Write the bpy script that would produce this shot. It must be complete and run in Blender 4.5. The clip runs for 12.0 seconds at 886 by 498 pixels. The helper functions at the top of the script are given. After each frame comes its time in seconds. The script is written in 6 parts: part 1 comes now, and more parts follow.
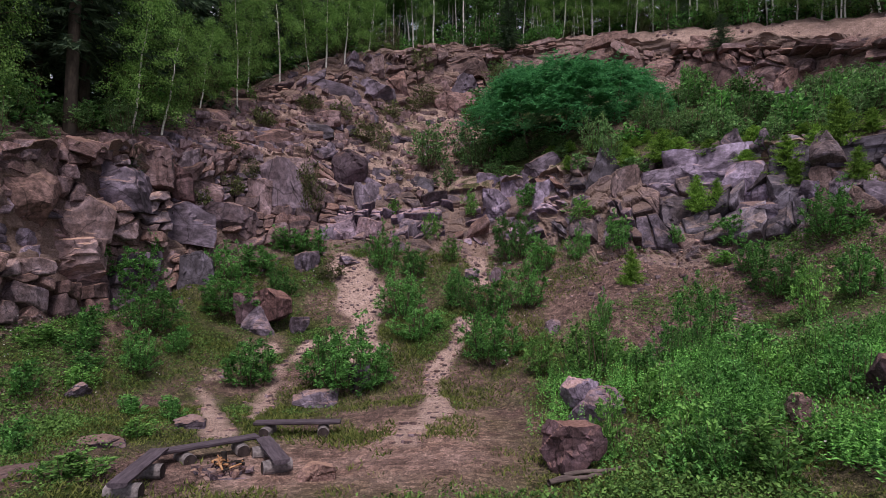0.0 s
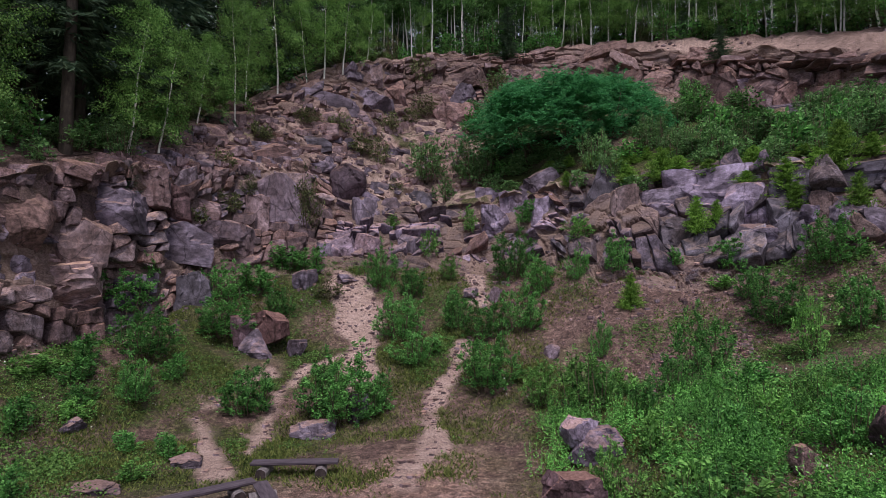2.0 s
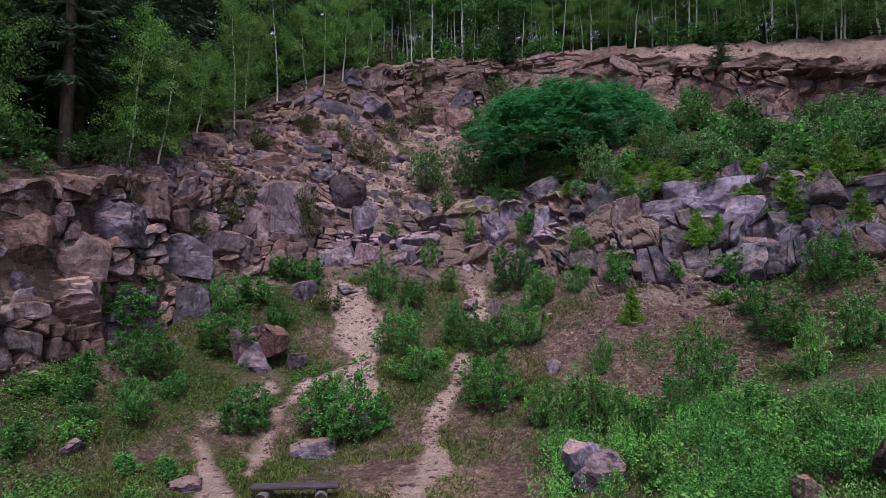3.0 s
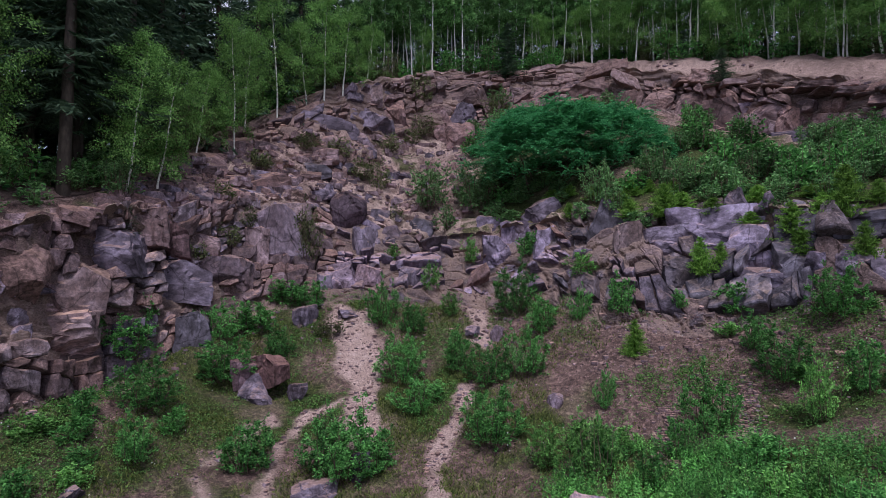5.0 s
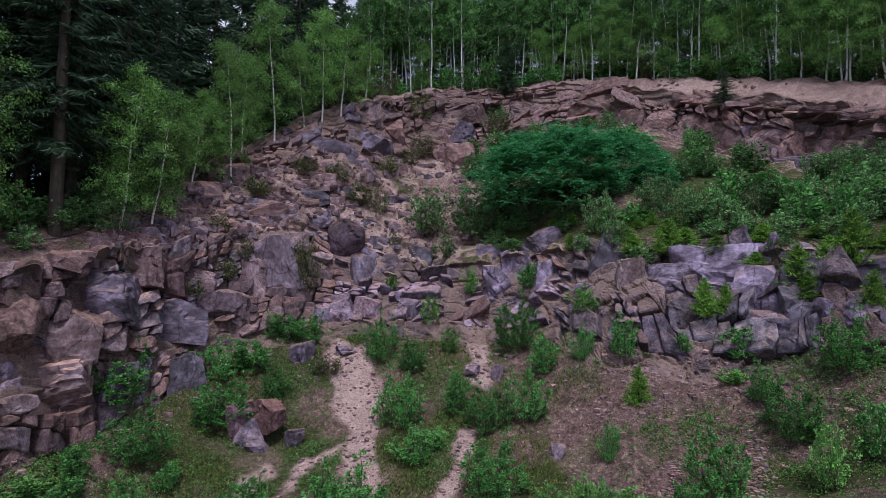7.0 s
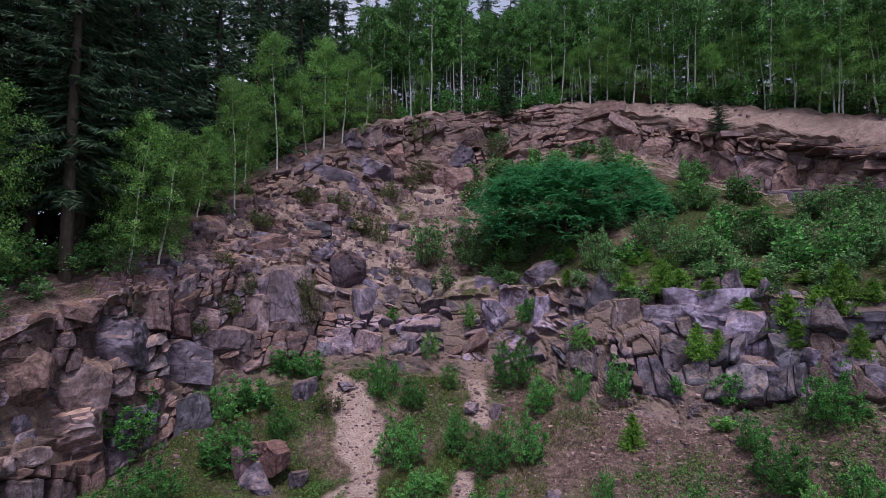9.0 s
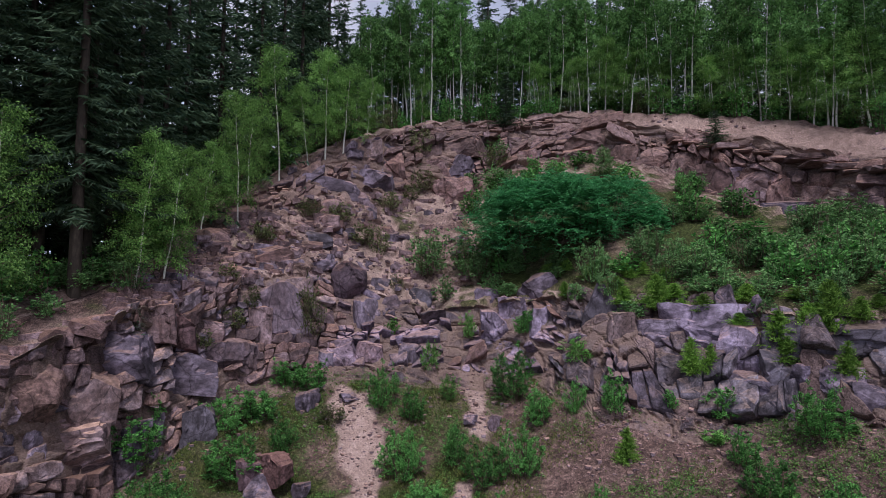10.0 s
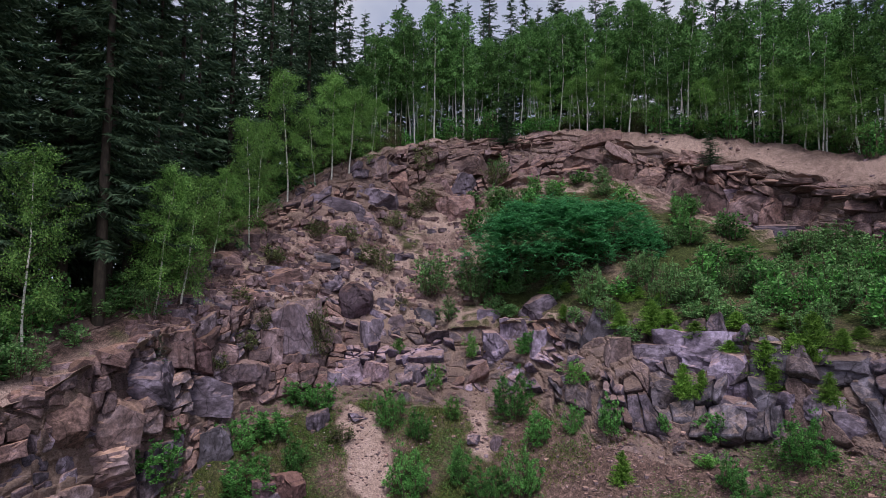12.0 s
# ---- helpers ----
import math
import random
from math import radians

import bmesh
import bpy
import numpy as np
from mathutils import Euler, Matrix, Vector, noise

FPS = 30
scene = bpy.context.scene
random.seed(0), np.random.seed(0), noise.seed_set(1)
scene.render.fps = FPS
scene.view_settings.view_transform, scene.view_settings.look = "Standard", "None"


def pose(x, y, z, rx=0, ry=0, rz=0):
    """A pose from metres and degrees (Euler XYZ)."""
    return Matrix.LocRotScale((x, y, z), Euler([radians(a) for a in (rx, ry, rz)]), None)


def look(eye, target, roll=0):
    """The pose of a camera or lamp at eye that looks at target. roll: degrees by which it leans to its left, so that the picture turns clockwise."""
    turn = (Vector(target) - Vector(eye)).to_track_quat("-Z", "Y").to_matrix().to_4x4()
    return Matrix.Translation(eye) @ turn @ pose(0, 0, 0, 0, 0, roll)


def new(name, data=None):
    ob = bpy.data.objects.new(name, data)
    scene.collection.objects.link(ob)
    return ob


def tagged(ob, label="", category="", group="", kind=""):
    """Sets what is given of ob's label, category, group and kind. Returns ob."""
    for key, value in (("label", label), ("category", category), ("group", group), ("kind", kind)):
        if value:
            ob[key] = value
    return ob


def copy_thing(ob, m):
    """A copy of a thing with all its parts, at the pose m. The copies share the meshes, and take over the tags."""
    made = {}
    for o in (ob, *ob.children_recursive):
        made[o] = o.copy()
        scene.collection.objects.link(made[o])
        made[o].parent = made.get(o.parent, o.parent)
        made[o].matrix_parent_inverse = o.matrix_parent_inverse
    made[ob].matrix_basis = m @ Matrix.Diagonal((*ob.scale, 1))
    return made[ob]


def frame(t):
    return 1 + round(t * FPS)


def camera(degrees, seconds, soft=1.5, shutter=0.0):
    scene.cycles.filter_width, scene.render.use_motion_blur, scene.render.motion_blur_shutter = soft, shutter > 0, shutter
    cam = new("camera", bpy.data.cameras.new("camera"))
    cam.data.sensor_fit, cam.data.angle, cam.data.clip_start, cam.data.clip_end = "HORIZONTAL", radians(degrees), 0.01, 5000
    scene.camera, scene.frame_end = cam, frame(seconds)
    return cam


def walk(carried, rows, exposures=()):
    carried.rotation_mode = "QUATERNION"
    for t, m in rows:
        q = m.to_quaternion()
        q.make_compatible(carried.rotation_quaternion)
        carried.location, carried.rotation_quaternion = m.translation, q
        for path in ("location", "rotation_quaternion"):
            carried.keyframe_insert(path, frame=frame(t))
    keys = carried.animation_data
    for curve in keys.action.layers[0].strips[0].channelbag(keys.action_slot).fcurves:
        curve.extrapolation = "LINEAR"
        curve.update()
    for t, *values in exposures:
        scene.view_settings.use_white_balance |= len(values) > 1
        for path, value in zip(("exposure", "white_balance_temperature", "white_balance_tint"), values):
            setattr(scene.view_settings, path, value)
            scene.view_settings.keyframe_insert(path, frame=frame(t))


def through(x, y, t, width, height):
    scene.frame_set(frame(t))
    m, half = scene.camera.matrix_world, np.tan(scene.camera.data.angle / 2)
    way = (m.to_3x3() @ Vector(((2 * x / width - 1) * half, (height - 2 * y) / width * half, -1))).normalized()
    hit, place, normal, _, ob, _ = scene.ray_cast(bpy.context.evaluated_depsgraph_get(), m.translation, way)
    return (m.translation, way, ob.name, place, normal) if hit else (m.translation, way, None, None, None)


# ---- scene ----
cam = camera(77.9, 12.0, soft=0.5)
METRES, EYE, TILT, LEAN, TURN = 9.0, 3.6, 4.0, 0.0, 0.0
ROWS = [
    (0.0, 0.0, 0.0, 0.0, 0.0, 0.0, -0.0),
    (0.5, -0.0005, 0.0041, 0.0252, -0.06, -0.02, -0.03),
    (1.0, -0.0007, 0.0079, 0.0497, -0.1, -0.04, -0.03),
    (1.5, -0.0014, 0.0105, 0.0732, -0.15, -0.04, -0.05),
    (2.0, -0.0014, 0.0136, 0.0997, -0.18, -0.05, -0.05),
    (2.5, -0.0028, 0.0169, 0.1297, -0.22, -0.07, -0.04),
    (3.0, -0.0046, 0.0206, 0.1597, -0.22, -0.09, -0.05),
    (5.0, -0.0164, 0.0379, 0.2893, -0.32, -0.11, -0.09),
    (5.5, -0.0187, 0.0501, 0.33, -0.35, -0.13, -0.09),
    (6.0, -0.0202, 0.0628, 0.3744, -0.41, -0.13, -0.1),
    (6.5, -0.0191, 0.074, 0.4208, -0.42, -0.11, -0.11),
    (7.0, -0.0227, 0.084, 0.4706, -0.48, -0.09, -0.11),
    (9.0, -0.0295, 0.0173, 0.6747, -0.6, -0.06, -0.24),
    (9.5, -0.0278, -0.013, 0.715, -0.6, -0.06, -0.27),
    (10.0, -0.0288, -0.0423, 0.7509, -0.61, -0.05, -0.3),
    (10.5, -0.0323, -0.0726, 0.7876, -0.61, -0.06, -0.32),
    (11.0, -0.0416, -0.1034, 0.8253, -0.66, -0.04, -0.37),
    (11.5, -0.0499, -0.1387, 0.8645, -0.66, -0.04, -0.41),
    (12.0, -0.06, -0.1782, 0.899, -0.67, -0.03, -0.44),
]
walk(cam, [(t, pose(0, 0, EYE, TILT, LEAN, TURN) @ pose(METRES * x, METRES * y, METRES * z, 90 + pitch, roll, yaw)) for t, x, y, z, yaw, pitch, roll in ROWS],
     [(0.0, -0.02, 6450, 20), (3.0, -0.04, 5950, 17), (6.0, -0.06, 5600, 18), (9.0, -0.06, 5750, 18), (12.0, -0.06, 6050, 16)])

# ---- light: a bright, thinly overcast sky ----
SUN_HEIGHT, SUN_TURN = 60.0, 176.0
world = bpy.data.worlds.new("sky")
scene.world = world
world.use_nodes = True
wn, wl = world.node_tree.nodes, world.node_tree.links
sky = wn.new("ShaderNodeTexSky")
sky.sky_type, sky.sun_disc = "NISHITA", False
sky.sun_elevation, sky.sun_rotation = radians(SUN_HEIGHT), radians(SUN_TURN)
sky.air_density, sky.dust_density, sky.ozone_density = 1.0, 7.0, 1.0
drift = wn.new("ShaderNodeTexNoise")
drift.inputs["Scale"].default_value, drift.inputs["Detail"].default_value = 2.2, 5.0
where = wn.new("ShaderNodeTexCoord")
wl.new(where.outputs["Generated"], drift.inputs["Vector"])
cloud = wn.new("ShaderNodeValToRGB")
cloud.color_ramp.elements[0].position, cloud.color_ramp.elements[0].color = 0.36, (4.6, 6.0, 9.6, 1)
cloud.color_ramp.elements[1].position, cloud.color_ramp.elements[1].color = 0.58, (14.5, 14.6, 15.4, 1)
wl.new(drift.outputs["Fac"], cloud.inputs["Fac"])
level = wn.new("ShaderNodeSeparateXYZ")
wl.new(where.outputs["Generated"], level.inputs[0])
haze = wn.new("ShaderNodeMapRange")
haze.inputs["From Max"].default_value, haze.inputs["To Min"].default_value, haze.inputs["To Max"].default_value = 0.75, 2.0, 1.0
wl.new(level.outputs["Z"], haze.inputs["Value"])
paler = wn.new("ShaderNodeVectorMath")
paler.operation = "SCALE"
wl.new(cloud.outputs["Color"], paler.inputs[0])
wl.new(haze.outputs[0], paler.inputs["Scale"])
veil = wn.new("ShaderNodeMix")
veil.data_type = "RGBA"
veil.inputs[0].default_value = 0.65
wl.new(sky.outputs["Color"], veil.inputs[6])
wl.new(paler.outputs[0], veil.inputs[7])
wl.new(veil.outputs[2], wn["Background"].inputs["Color"])
wn["Background"].inputs["Strength"].default_value = 0.046
sun = new("sun", bpy.data.lights.new("sun", "SUN"))
sun.data.energy, sun.data.angle, sun.data.color = 2.9, radians(16), (1.0, 0.95, 0.88)
sun.matrix_world = look((30 * math.sin(radians(SUN_TURN)), 30 * math.cos(radians(SUN_TURN)), 30 * math.tan(radians(SUN_HEIGHT))), (0, 0, 0))


# ---- materials ----
def shader(name, rough=0.9, spec=0.3):
    m = bpy.data.materials.new(name)
    m.use_nodes = True
    b = m.node_tree.nodes["Principled BSDF"]
    b.inputs["Roughness"].default_value = rough
    b.inputs["Specular IOR Level"].default_value = spec
    return m, m.node_tree.nodes, m.node_tree.links, b


def coords(nodes, links, local, stretch=(1, 1, 1)):
    tc = nodes.new("ShaderNodeTexCoord")
    mp = nodes.new("ShaderNodeMapping")
    mp.inputs["Scale"].default_value = stretch
    links.new(tc.outputs["Object" if local else "Generated"], mp.inputs["Vector"])
    return mp.outputs["Vector"]


def noise_node(nodes, links, vec, scale, detail=6.0, rough=0.6):
    n = nodes.new("ShaderNodeTexNoise")
    n.inputs["Scale"].default_value, n.inputs["Detail"].default_value, n.inputs["Roughness"].default_value = scale, detail, rough
    links.new(vec, n.inputs["Vector"])
    return n.outputs["Fac"]


def ramp(nodes, links, fac, stops):
    r = nodes.new("ShaderNodeValToRGB")
    while len(r.color_ramp.elements) < len(stops):
        r.color_ramp.elements.new(0.5)
    for e, (p, c) in zip(r.color_ramp.elements, stops):
        e.position, e.color = p, (*c, 1) if len(c) == 3 else c
    links.new(fac, r.inputs["Fac"])
    return r.outputs["Color"]


def mixed(nodes, links, a, b, fac, mode="MIX"):
    m = nodes.new("ShaderNodeMix")
    m.data_type, m.blend_type = "RGBA", mode
    for value, slot in ((fac, 0), (a, 6), (b, 7)):
        if isinstance(value, (int, float)):
            m.inputs[slot].default_value = value
        elif isinstance(value, tuple):
            m.inputs[slot].default_value = (*value, 1)
        else:
            links.new(value, m.inputs[slot])
    return m.outputs[2]


def bumped(nodes, links, b, height, strength, distance):
    n = nodes.new("ShaderNodeBump")
    n.inputs["Strength"].default_value, n.inputs["Distance"].default_value = strength, distance
    links.new(height, n.inputs["Height"])
    links.new(n.outputs["Normal"], b.inputs["Normal"])


def attribute(nodes, name):
    a = nodes.new("ShaderNodeAttribute")
    a.attribute_name = name
    return a.outputs["Fac"]


def chance(nodes):
    return nodes.new("ShaderNodeObjectInfo").outputs["Random"]


def island(nodes):
    return nodes.new("ShaderNodeNewGeometry").outputs["Random Per Island"]


SAND, SAND_PALE = (0.34, 0.24, 0.21), (0.54, 0.41, 0.375)
SOIL, SOIL_RED = (0.045, 0.03, 0.027), (0.125, 0.08, 0.072)
ROCK_DARK, ROCK_MID, ROCK_PALE, ROCK_WARM = (0.030, 0.026, 0.034), (0.122, 0.108, 0.135), (0.36, 0.33, 0.42), (0.22, 0.15, 0.142)


def ground_material():
    m, n, l, b = shader("earth_and_turf", 0.95, 0.15)
    v = coords(n, l, True)
    big, mid, fine = noise_node(n, l, v, 0.35), noise_node(n, l, v, 2.2), noise_node(n, l, v, 16.0, 8.0, 0.7)
    soil = ramp(n, l, mixed(n, l, mid, fine, 0.55), [(0.36, SOIL), (0.5, SOIL_RED), (0.66, (0.29, 0.20, 0.178))])
    turf = ramp(n, l, fine, [(0.32, (0.010, 0.016, 0.006)), (0.5, (0.036, 0.05, 0.014)), (0.68, (0.11, 0.11, 0.042))])
    dry = ramp(n, l, fine, [(0.32, (0.085, 0.052, 0.047)), (0.52, (0.21, 0.13, 0.11)), (0.7, (0.39, 0.275, 0.22))])
    dust = ramp(n, l, fine, [(0.3, (0.17, 0.11, 0.10)), (0.55, (0.31, 0.21, 0.19)), (0.75, (0.50, 0.38, 0.345))])
    dry = mixed(n, l, dry, dust, ramp(n, l, mixed(n, l, mid, big, 0.4), [(0.44, (0, 0, 0)), (0.58, (0.85, 0.85, 0.85))]))
    sand = ramp(n, l, mixed(n, l, fine, mid, 0.35), [(0.3, (0.13, 0.09, 0.078)), (0.5, SAND), (0.68, SAND_PALE)])
    turf = mixed(n, l, turf, dry, ramp(n, l, big, [(0.5, (0, 0, 0)), (0.7, (0.5, 0.5, 0.5))]))
    turf = mixed(n, l, turf, dry, attribute(n, "dry"))
    edge = n.new("ShaderNodeMath")
    edge.operation = "ADD"
    l.new(attribute(n, "turf"), edge.inputs[0])
    scaled = n.new("ShaderNodeMath")
    scaled.operation, scaled.inputs[1].default_value = "MULTIPLY_ADD", 0.9
    scaled.inputs[2].default_value = -0.45
    l.new(mid, scaled.inputs[0])
    l.new(scaled.outputs[0], edge.inputs[1])
    col = mixed(n, l, soil, turf, ramp(n, l, edge.outputs[0], [(0.35, (0, 0, 0)), (0.62, (1, 1, 1))]))
    chips = n.new("ShaderNodeTexVoronoi")
    chips.inputs["Scale"].default_value = 9.0
    l.new(v, chips.inputs["Vector"])
    pick = n.new("ShaderNodeSeparateColor")
    l.new(chips.outputs["Color"], pick.inputs[0])
    col = mixed(n, l, col, ramp(n, l, pick.outputs[0], [(0.0, (0.5, 0.5, 0.5)), (0.6, (0.95, 0.95, 0.93)), (1.0, (1.6, 1.55, 1.5))]), 0.75, "MULTIPLY")
    col = mixed(n, l, col, sand, attribute(n, "sand"))
    grit = noise_node(n, l, v, 45.0, 4.0, 0.7)
    col = mixed(n, l, col, ramp(n, l, grit, [(0.38, (0.2, 0.2, 0.2)), (0.6, (1.75, 1.75, 1.75))]), 0.9, "MULTIPLY")
    l.new(col, b.inputs["Base Color"])
    bumped(n, l, b, mixed(n, l, mixed(n, l, fine, grit, 0.4), chips.outputs["Distance"], 0.3), 0.9, 0.07)
    return m


def rock_nodes(n, l, v, warm):
    big, mid, fine = noise_node(n, l, v, 0.5), noise_node(n, l, v, 2.6, 8.0, 0.65), noise_node(n, l, v, 14.0, 8.0, 0.7)
    col = ramp(n, l, mid, [(0.28, ROCK_DARK), (0.48, ROCK_MID), (0.74, ROCK_PALE)])
    col = mixed(n, l, col, ramp(n, l, fine, [(0.3, (0.085, 0.056, 0.05)), (0.7, ROCK_WARM)]), warm(big))
    speck = ramp(n, l, fine, [(0.36, (0.22, 0.22, 0.22)), (0.62, (1.3, 1.3, 1.3))])
    grain = ramp(n, l, noise_node(n, l, v, 55.0, 4.0, 0.7), [(0.36, (0.5, 0.5, 0.5)), (0.62, (1.25, 1.25, 1.25))])
    col = mixed(n, l, col, grain, 0.35, "MULTIPLY")
    # hairline joints and streaks of stain
    bend = n.new("ShaderNodeVectorMath")
    bend.operation = "MULTIPLY_ADD"
    bend.inputs[1].default_value = (0.35, 0.35, 0.35)
    wob = n.new("ShaderNodeTexNoise")
    wob.inputs["Scale"].default_value, wob.inputs["Detail"].default_value = 1.6, 4.0
    l.new(v, wob.inputs["Vector"])
    l.new(wob.outputs["Color"], bend.inputs[0])
    l.new(v, bend.inputs[2])
    split = n.new("ShaderNodeTexVoronoi")
    split.feature = "DISTANCE_TO_EDGE"
    split.inputs["Scale"].default_value = 1.7
    l.new(bend.outputs[0], split.inputs["Vector"])
    line = ramp(n, l, split.outputs["Distance"], [(0.0, (0.08, 0.07, 0.07)), (0.022, (1, 1, 1))])
    col = mixed(n, l, col, line, 0.62, "MULTIPLY")
    sm = n.new("ShaderNodeMapping")
    sm.inputs["Scale"].default_value = (2.2, 2.2, 0.35)
    l.new(v, sm.inputs["Vector"])
    stain = ramp(n, l, noise_node(n, l, sm.outputs["Vector"], 1.6, 5.0, 0.6), [(0.38, (0.5, 0.46, 0.46)), (0.6, (1.12, 1.1, 1.12))])
    col = mixed(n, l, col, stain, 0.7, "MULTIPLY")
    col = mixed(n, l, col, speck, 0.5, "MULTIPLY")
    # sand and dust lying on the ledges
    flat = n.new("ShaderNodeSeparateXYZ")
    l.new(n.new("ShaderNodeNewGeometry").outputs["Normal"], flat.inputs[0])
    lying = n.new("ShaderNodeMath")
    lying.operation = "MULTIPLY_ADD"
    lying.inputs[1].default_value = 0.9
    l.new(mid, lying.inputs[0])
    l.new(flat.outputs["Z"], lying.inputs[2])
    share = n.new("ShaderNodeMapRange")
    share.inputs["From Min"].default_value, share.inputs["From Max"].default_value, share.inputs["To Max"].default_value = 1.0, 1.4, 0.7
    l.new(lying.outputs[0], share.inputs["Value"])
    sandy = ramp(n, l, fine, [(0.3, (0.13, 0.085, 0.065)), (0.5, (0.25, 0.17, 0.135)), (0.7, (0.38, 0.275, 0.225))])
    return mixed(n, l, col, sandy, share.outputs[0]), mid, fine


def cliff_material():
    m, n, l, b = shader("quarry_face", 0.88, 0.25)
    v = coords(n, l, True, (1, 1, 1.6))
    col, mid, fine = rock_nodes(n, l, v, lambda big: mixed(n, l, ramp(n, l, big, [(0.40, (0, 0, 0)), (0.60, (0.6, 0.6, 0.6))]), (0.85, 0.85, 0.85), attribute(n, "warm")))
    tone = attribute(n, "tone")
    col = mixed(n, l, col, ramp(n, l, tone, [(0.0, (0.5, 0.48, 0.5)), (0.5, (0.95, 0.92, 0.93)), (1.0, (1.5, 1.45, 1.5))]), 1.0, "MULTIPLY")
    sand = ramp(n, l, fine, [(0.25, (0.12, 0.078, 0.066)), (0.5, (0.27, 0.185, 0.155)), (0.75, (0.45, 0.33, 0.28))])
    col = mixed(n, l, col, sand, attribute(n, "sand"))
    moss = ramp(n, l, mid, [(0.52, (0, 0, 0)), (0.68, (0.8, 0.8, 0.8))])
    col = mixed(n, l, col, (0.07, 0.075, 0.03), mixed(n, l, (0, 0, 0), moss, attribute(n, "turf")))
    l.new(col, b.inputs["Base Color"])
    both = mixed(n, l, mid, fine, 0.5)
    bumped(n, l, b, both, 1.0, 0.16)
    return m


def stone_material(name, warm_low, warm_high, tint=(1, 1, 1), loose=False):
    m, n, l, b = shader(name, 0.85, 0.3)
    v = coords(n, l, True)
    shift = n.new("ShaderNodeVectorMath")
    shift.operation, shift.inputs[1].default_value = "MULTIPLY_ADD", (1, 1, 1)
    comb = n.new("ShaderNodeCombineXYZ")
    rnd = n.new("ShaderNodeMath")
    rnd.operation, rnd.inputs[1].default_value = "MULTIPLY", 50.0
    r = island(n) if loose else chance(n)
    l.new(r, rnd.inputs[0])
    for k in "XYZ":
        l.new(rnd.outputs[0], comb.inputs[k])
    l.new(v, shift.inputs[0])
    l.new(comb.outputs[0], shift.inputs[2])
    share = n.new("ShaderNodeMapRange")
    share.inputs["From Min"].default_value, share.inputs["From Max"].default_value = warm_low, warm_high
    share.inputs["To Max"].default_value = 0.9
    l.new(r, share.inputs["Value"])
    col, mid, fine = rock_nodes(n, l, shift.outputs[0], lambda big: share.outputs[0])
    wave = n.new("ShaderNodeMath")
    wave.operation = "FRACT"
    l.new(rnd.outputs[0], wave.inputs[0])
    tone = ramp(n, l, wave.outputs[0], [(0.0, (0.6, 0.59, 0.6)), (1.0, (1.42, 1.4, 1.39))])
    col = mixed(n, l, col, tone, 1.0, "MULTIPLY")
    col = mixed(n, l, col, tint, 1.0, "MULTIPLY")
    l.new(col, b.inputs["Base Color"])
    bumped(n, l, b, mixed(n, l, mid, fine, 0.5), 0.8, 0.06)
    return m


def leaf_material(name, dark, light, per_object=0.35, through=0.22):
    m, n, l, b = shader(name, 0.7, 0.15)
    col = ramp(n, l, island(n), [(0.0, dark), (1.0, light)])
    tone = ramp(n, l, chance(n), [(0.0, (1 - per_object,) * 3), (1.0, (1 + per_object,) * 3)])
    col = mixed(n, l, col, tone, 1.0, "MULTIPLY")
    l.new(col, b.inputs["Base Color"])
    t = n.new("ShaderNodeBsdfTranslucent")
    l.new(col, t.inputs["Color"])
    mx = n.new("ShaderNodeMixShader")
    mx.inputs["Fac"].default_value = through
    l.new(b.outputs[0], mx.inputs[1])
    l.new(t.outputs[0], mx.inputs[2])
    l.new(mx.outputs[0], n["Material Output"].inputs["Surface"])
    return m


def wood_material(name, dark, light, stretch=(2, 18, 18)):
    m, n, l, b = shader(name, 0.85, 0.2)
    v = coords(n, l, True, stretch)
    g, f = noise_node(n, l, v, 1.0, 8.0, 0.65), noise_node(n, l, coords(n, l, True), 3.0)
    col = mixed(n, l, ramp(n, l, g, [(0.3, dark), (0.7, light)]), ramp(n, l, f, [(0.3, (0.6, 0.6, 0.6)), (0.7, (1.1, 1.1, 1.1))]), 0.7, "MULTIPLY")
    l.new(col, b.inputs["Base Color"])
    bumped(n, l, b, g, 0.5, 0.01)
    return m


def birch_bark():
    m, n, l, b = shader("birch_bark", 0.7, 0.2)
    g = noise_node(n, l, coords(n, l, True, (3, 3, 9)), 1.0, 6.0, 0.7)
    l.new(ramp(n, l, g, [(0.36, (0.06, 0.055, 0.05)), (0.44, (0.5, 0.48, 0.45)), (0.7, (0.76, 0.74, 0.70))]), b.inputs["Base Color"])
    bumped(n, l, b, g, 0.4, 0.01)
    return m


GROUND, CLIFF = ground_material(), cliff_material()
STONE = stone_material("quarry_stone", 0.45, 0.95)
STONE_WARM = stone_material("warm_stone", 0.0, 0.8)
GRAVEL = stone_material("loose_gravel", -0.2, 1.2, (1.45, 1.3, 1.26), True)
STONE_UPPER = stone_material("upper_stone", -1.0, 1.1, (1.3, 1.16, 1.05))
STONE_FACE = stone_material("face_stone", -0.4, 1.3, (1.2, 1.02, 0.94))
STONE_PALE = stone_material("pale_streaked_stone", 0.9, 1.0, (1.7, 1.57, 1.74))
STONE_GREY = stone_material("grey_stone", 0.7, 1.2, (1.08, 1.0, 1.05))
STONE_RUST = stone_material("rusty_stone", 0.0, 0.9, (0.95, 0.76, 0.78))
STONE_BUFF = stone_material("buff_stone", 0.0, 0.7, (1.6, 1.46, 1.36))
LEAF = leaf_material("shrub_leaf", (0.016, 0.068, 0.020), (0.18, 0.45, 0.11))
LEAF_FRESH = leaf_material("fresh_leaf", (0.035, 0.10, 0.036), (0.23, 0.42, 0.15))
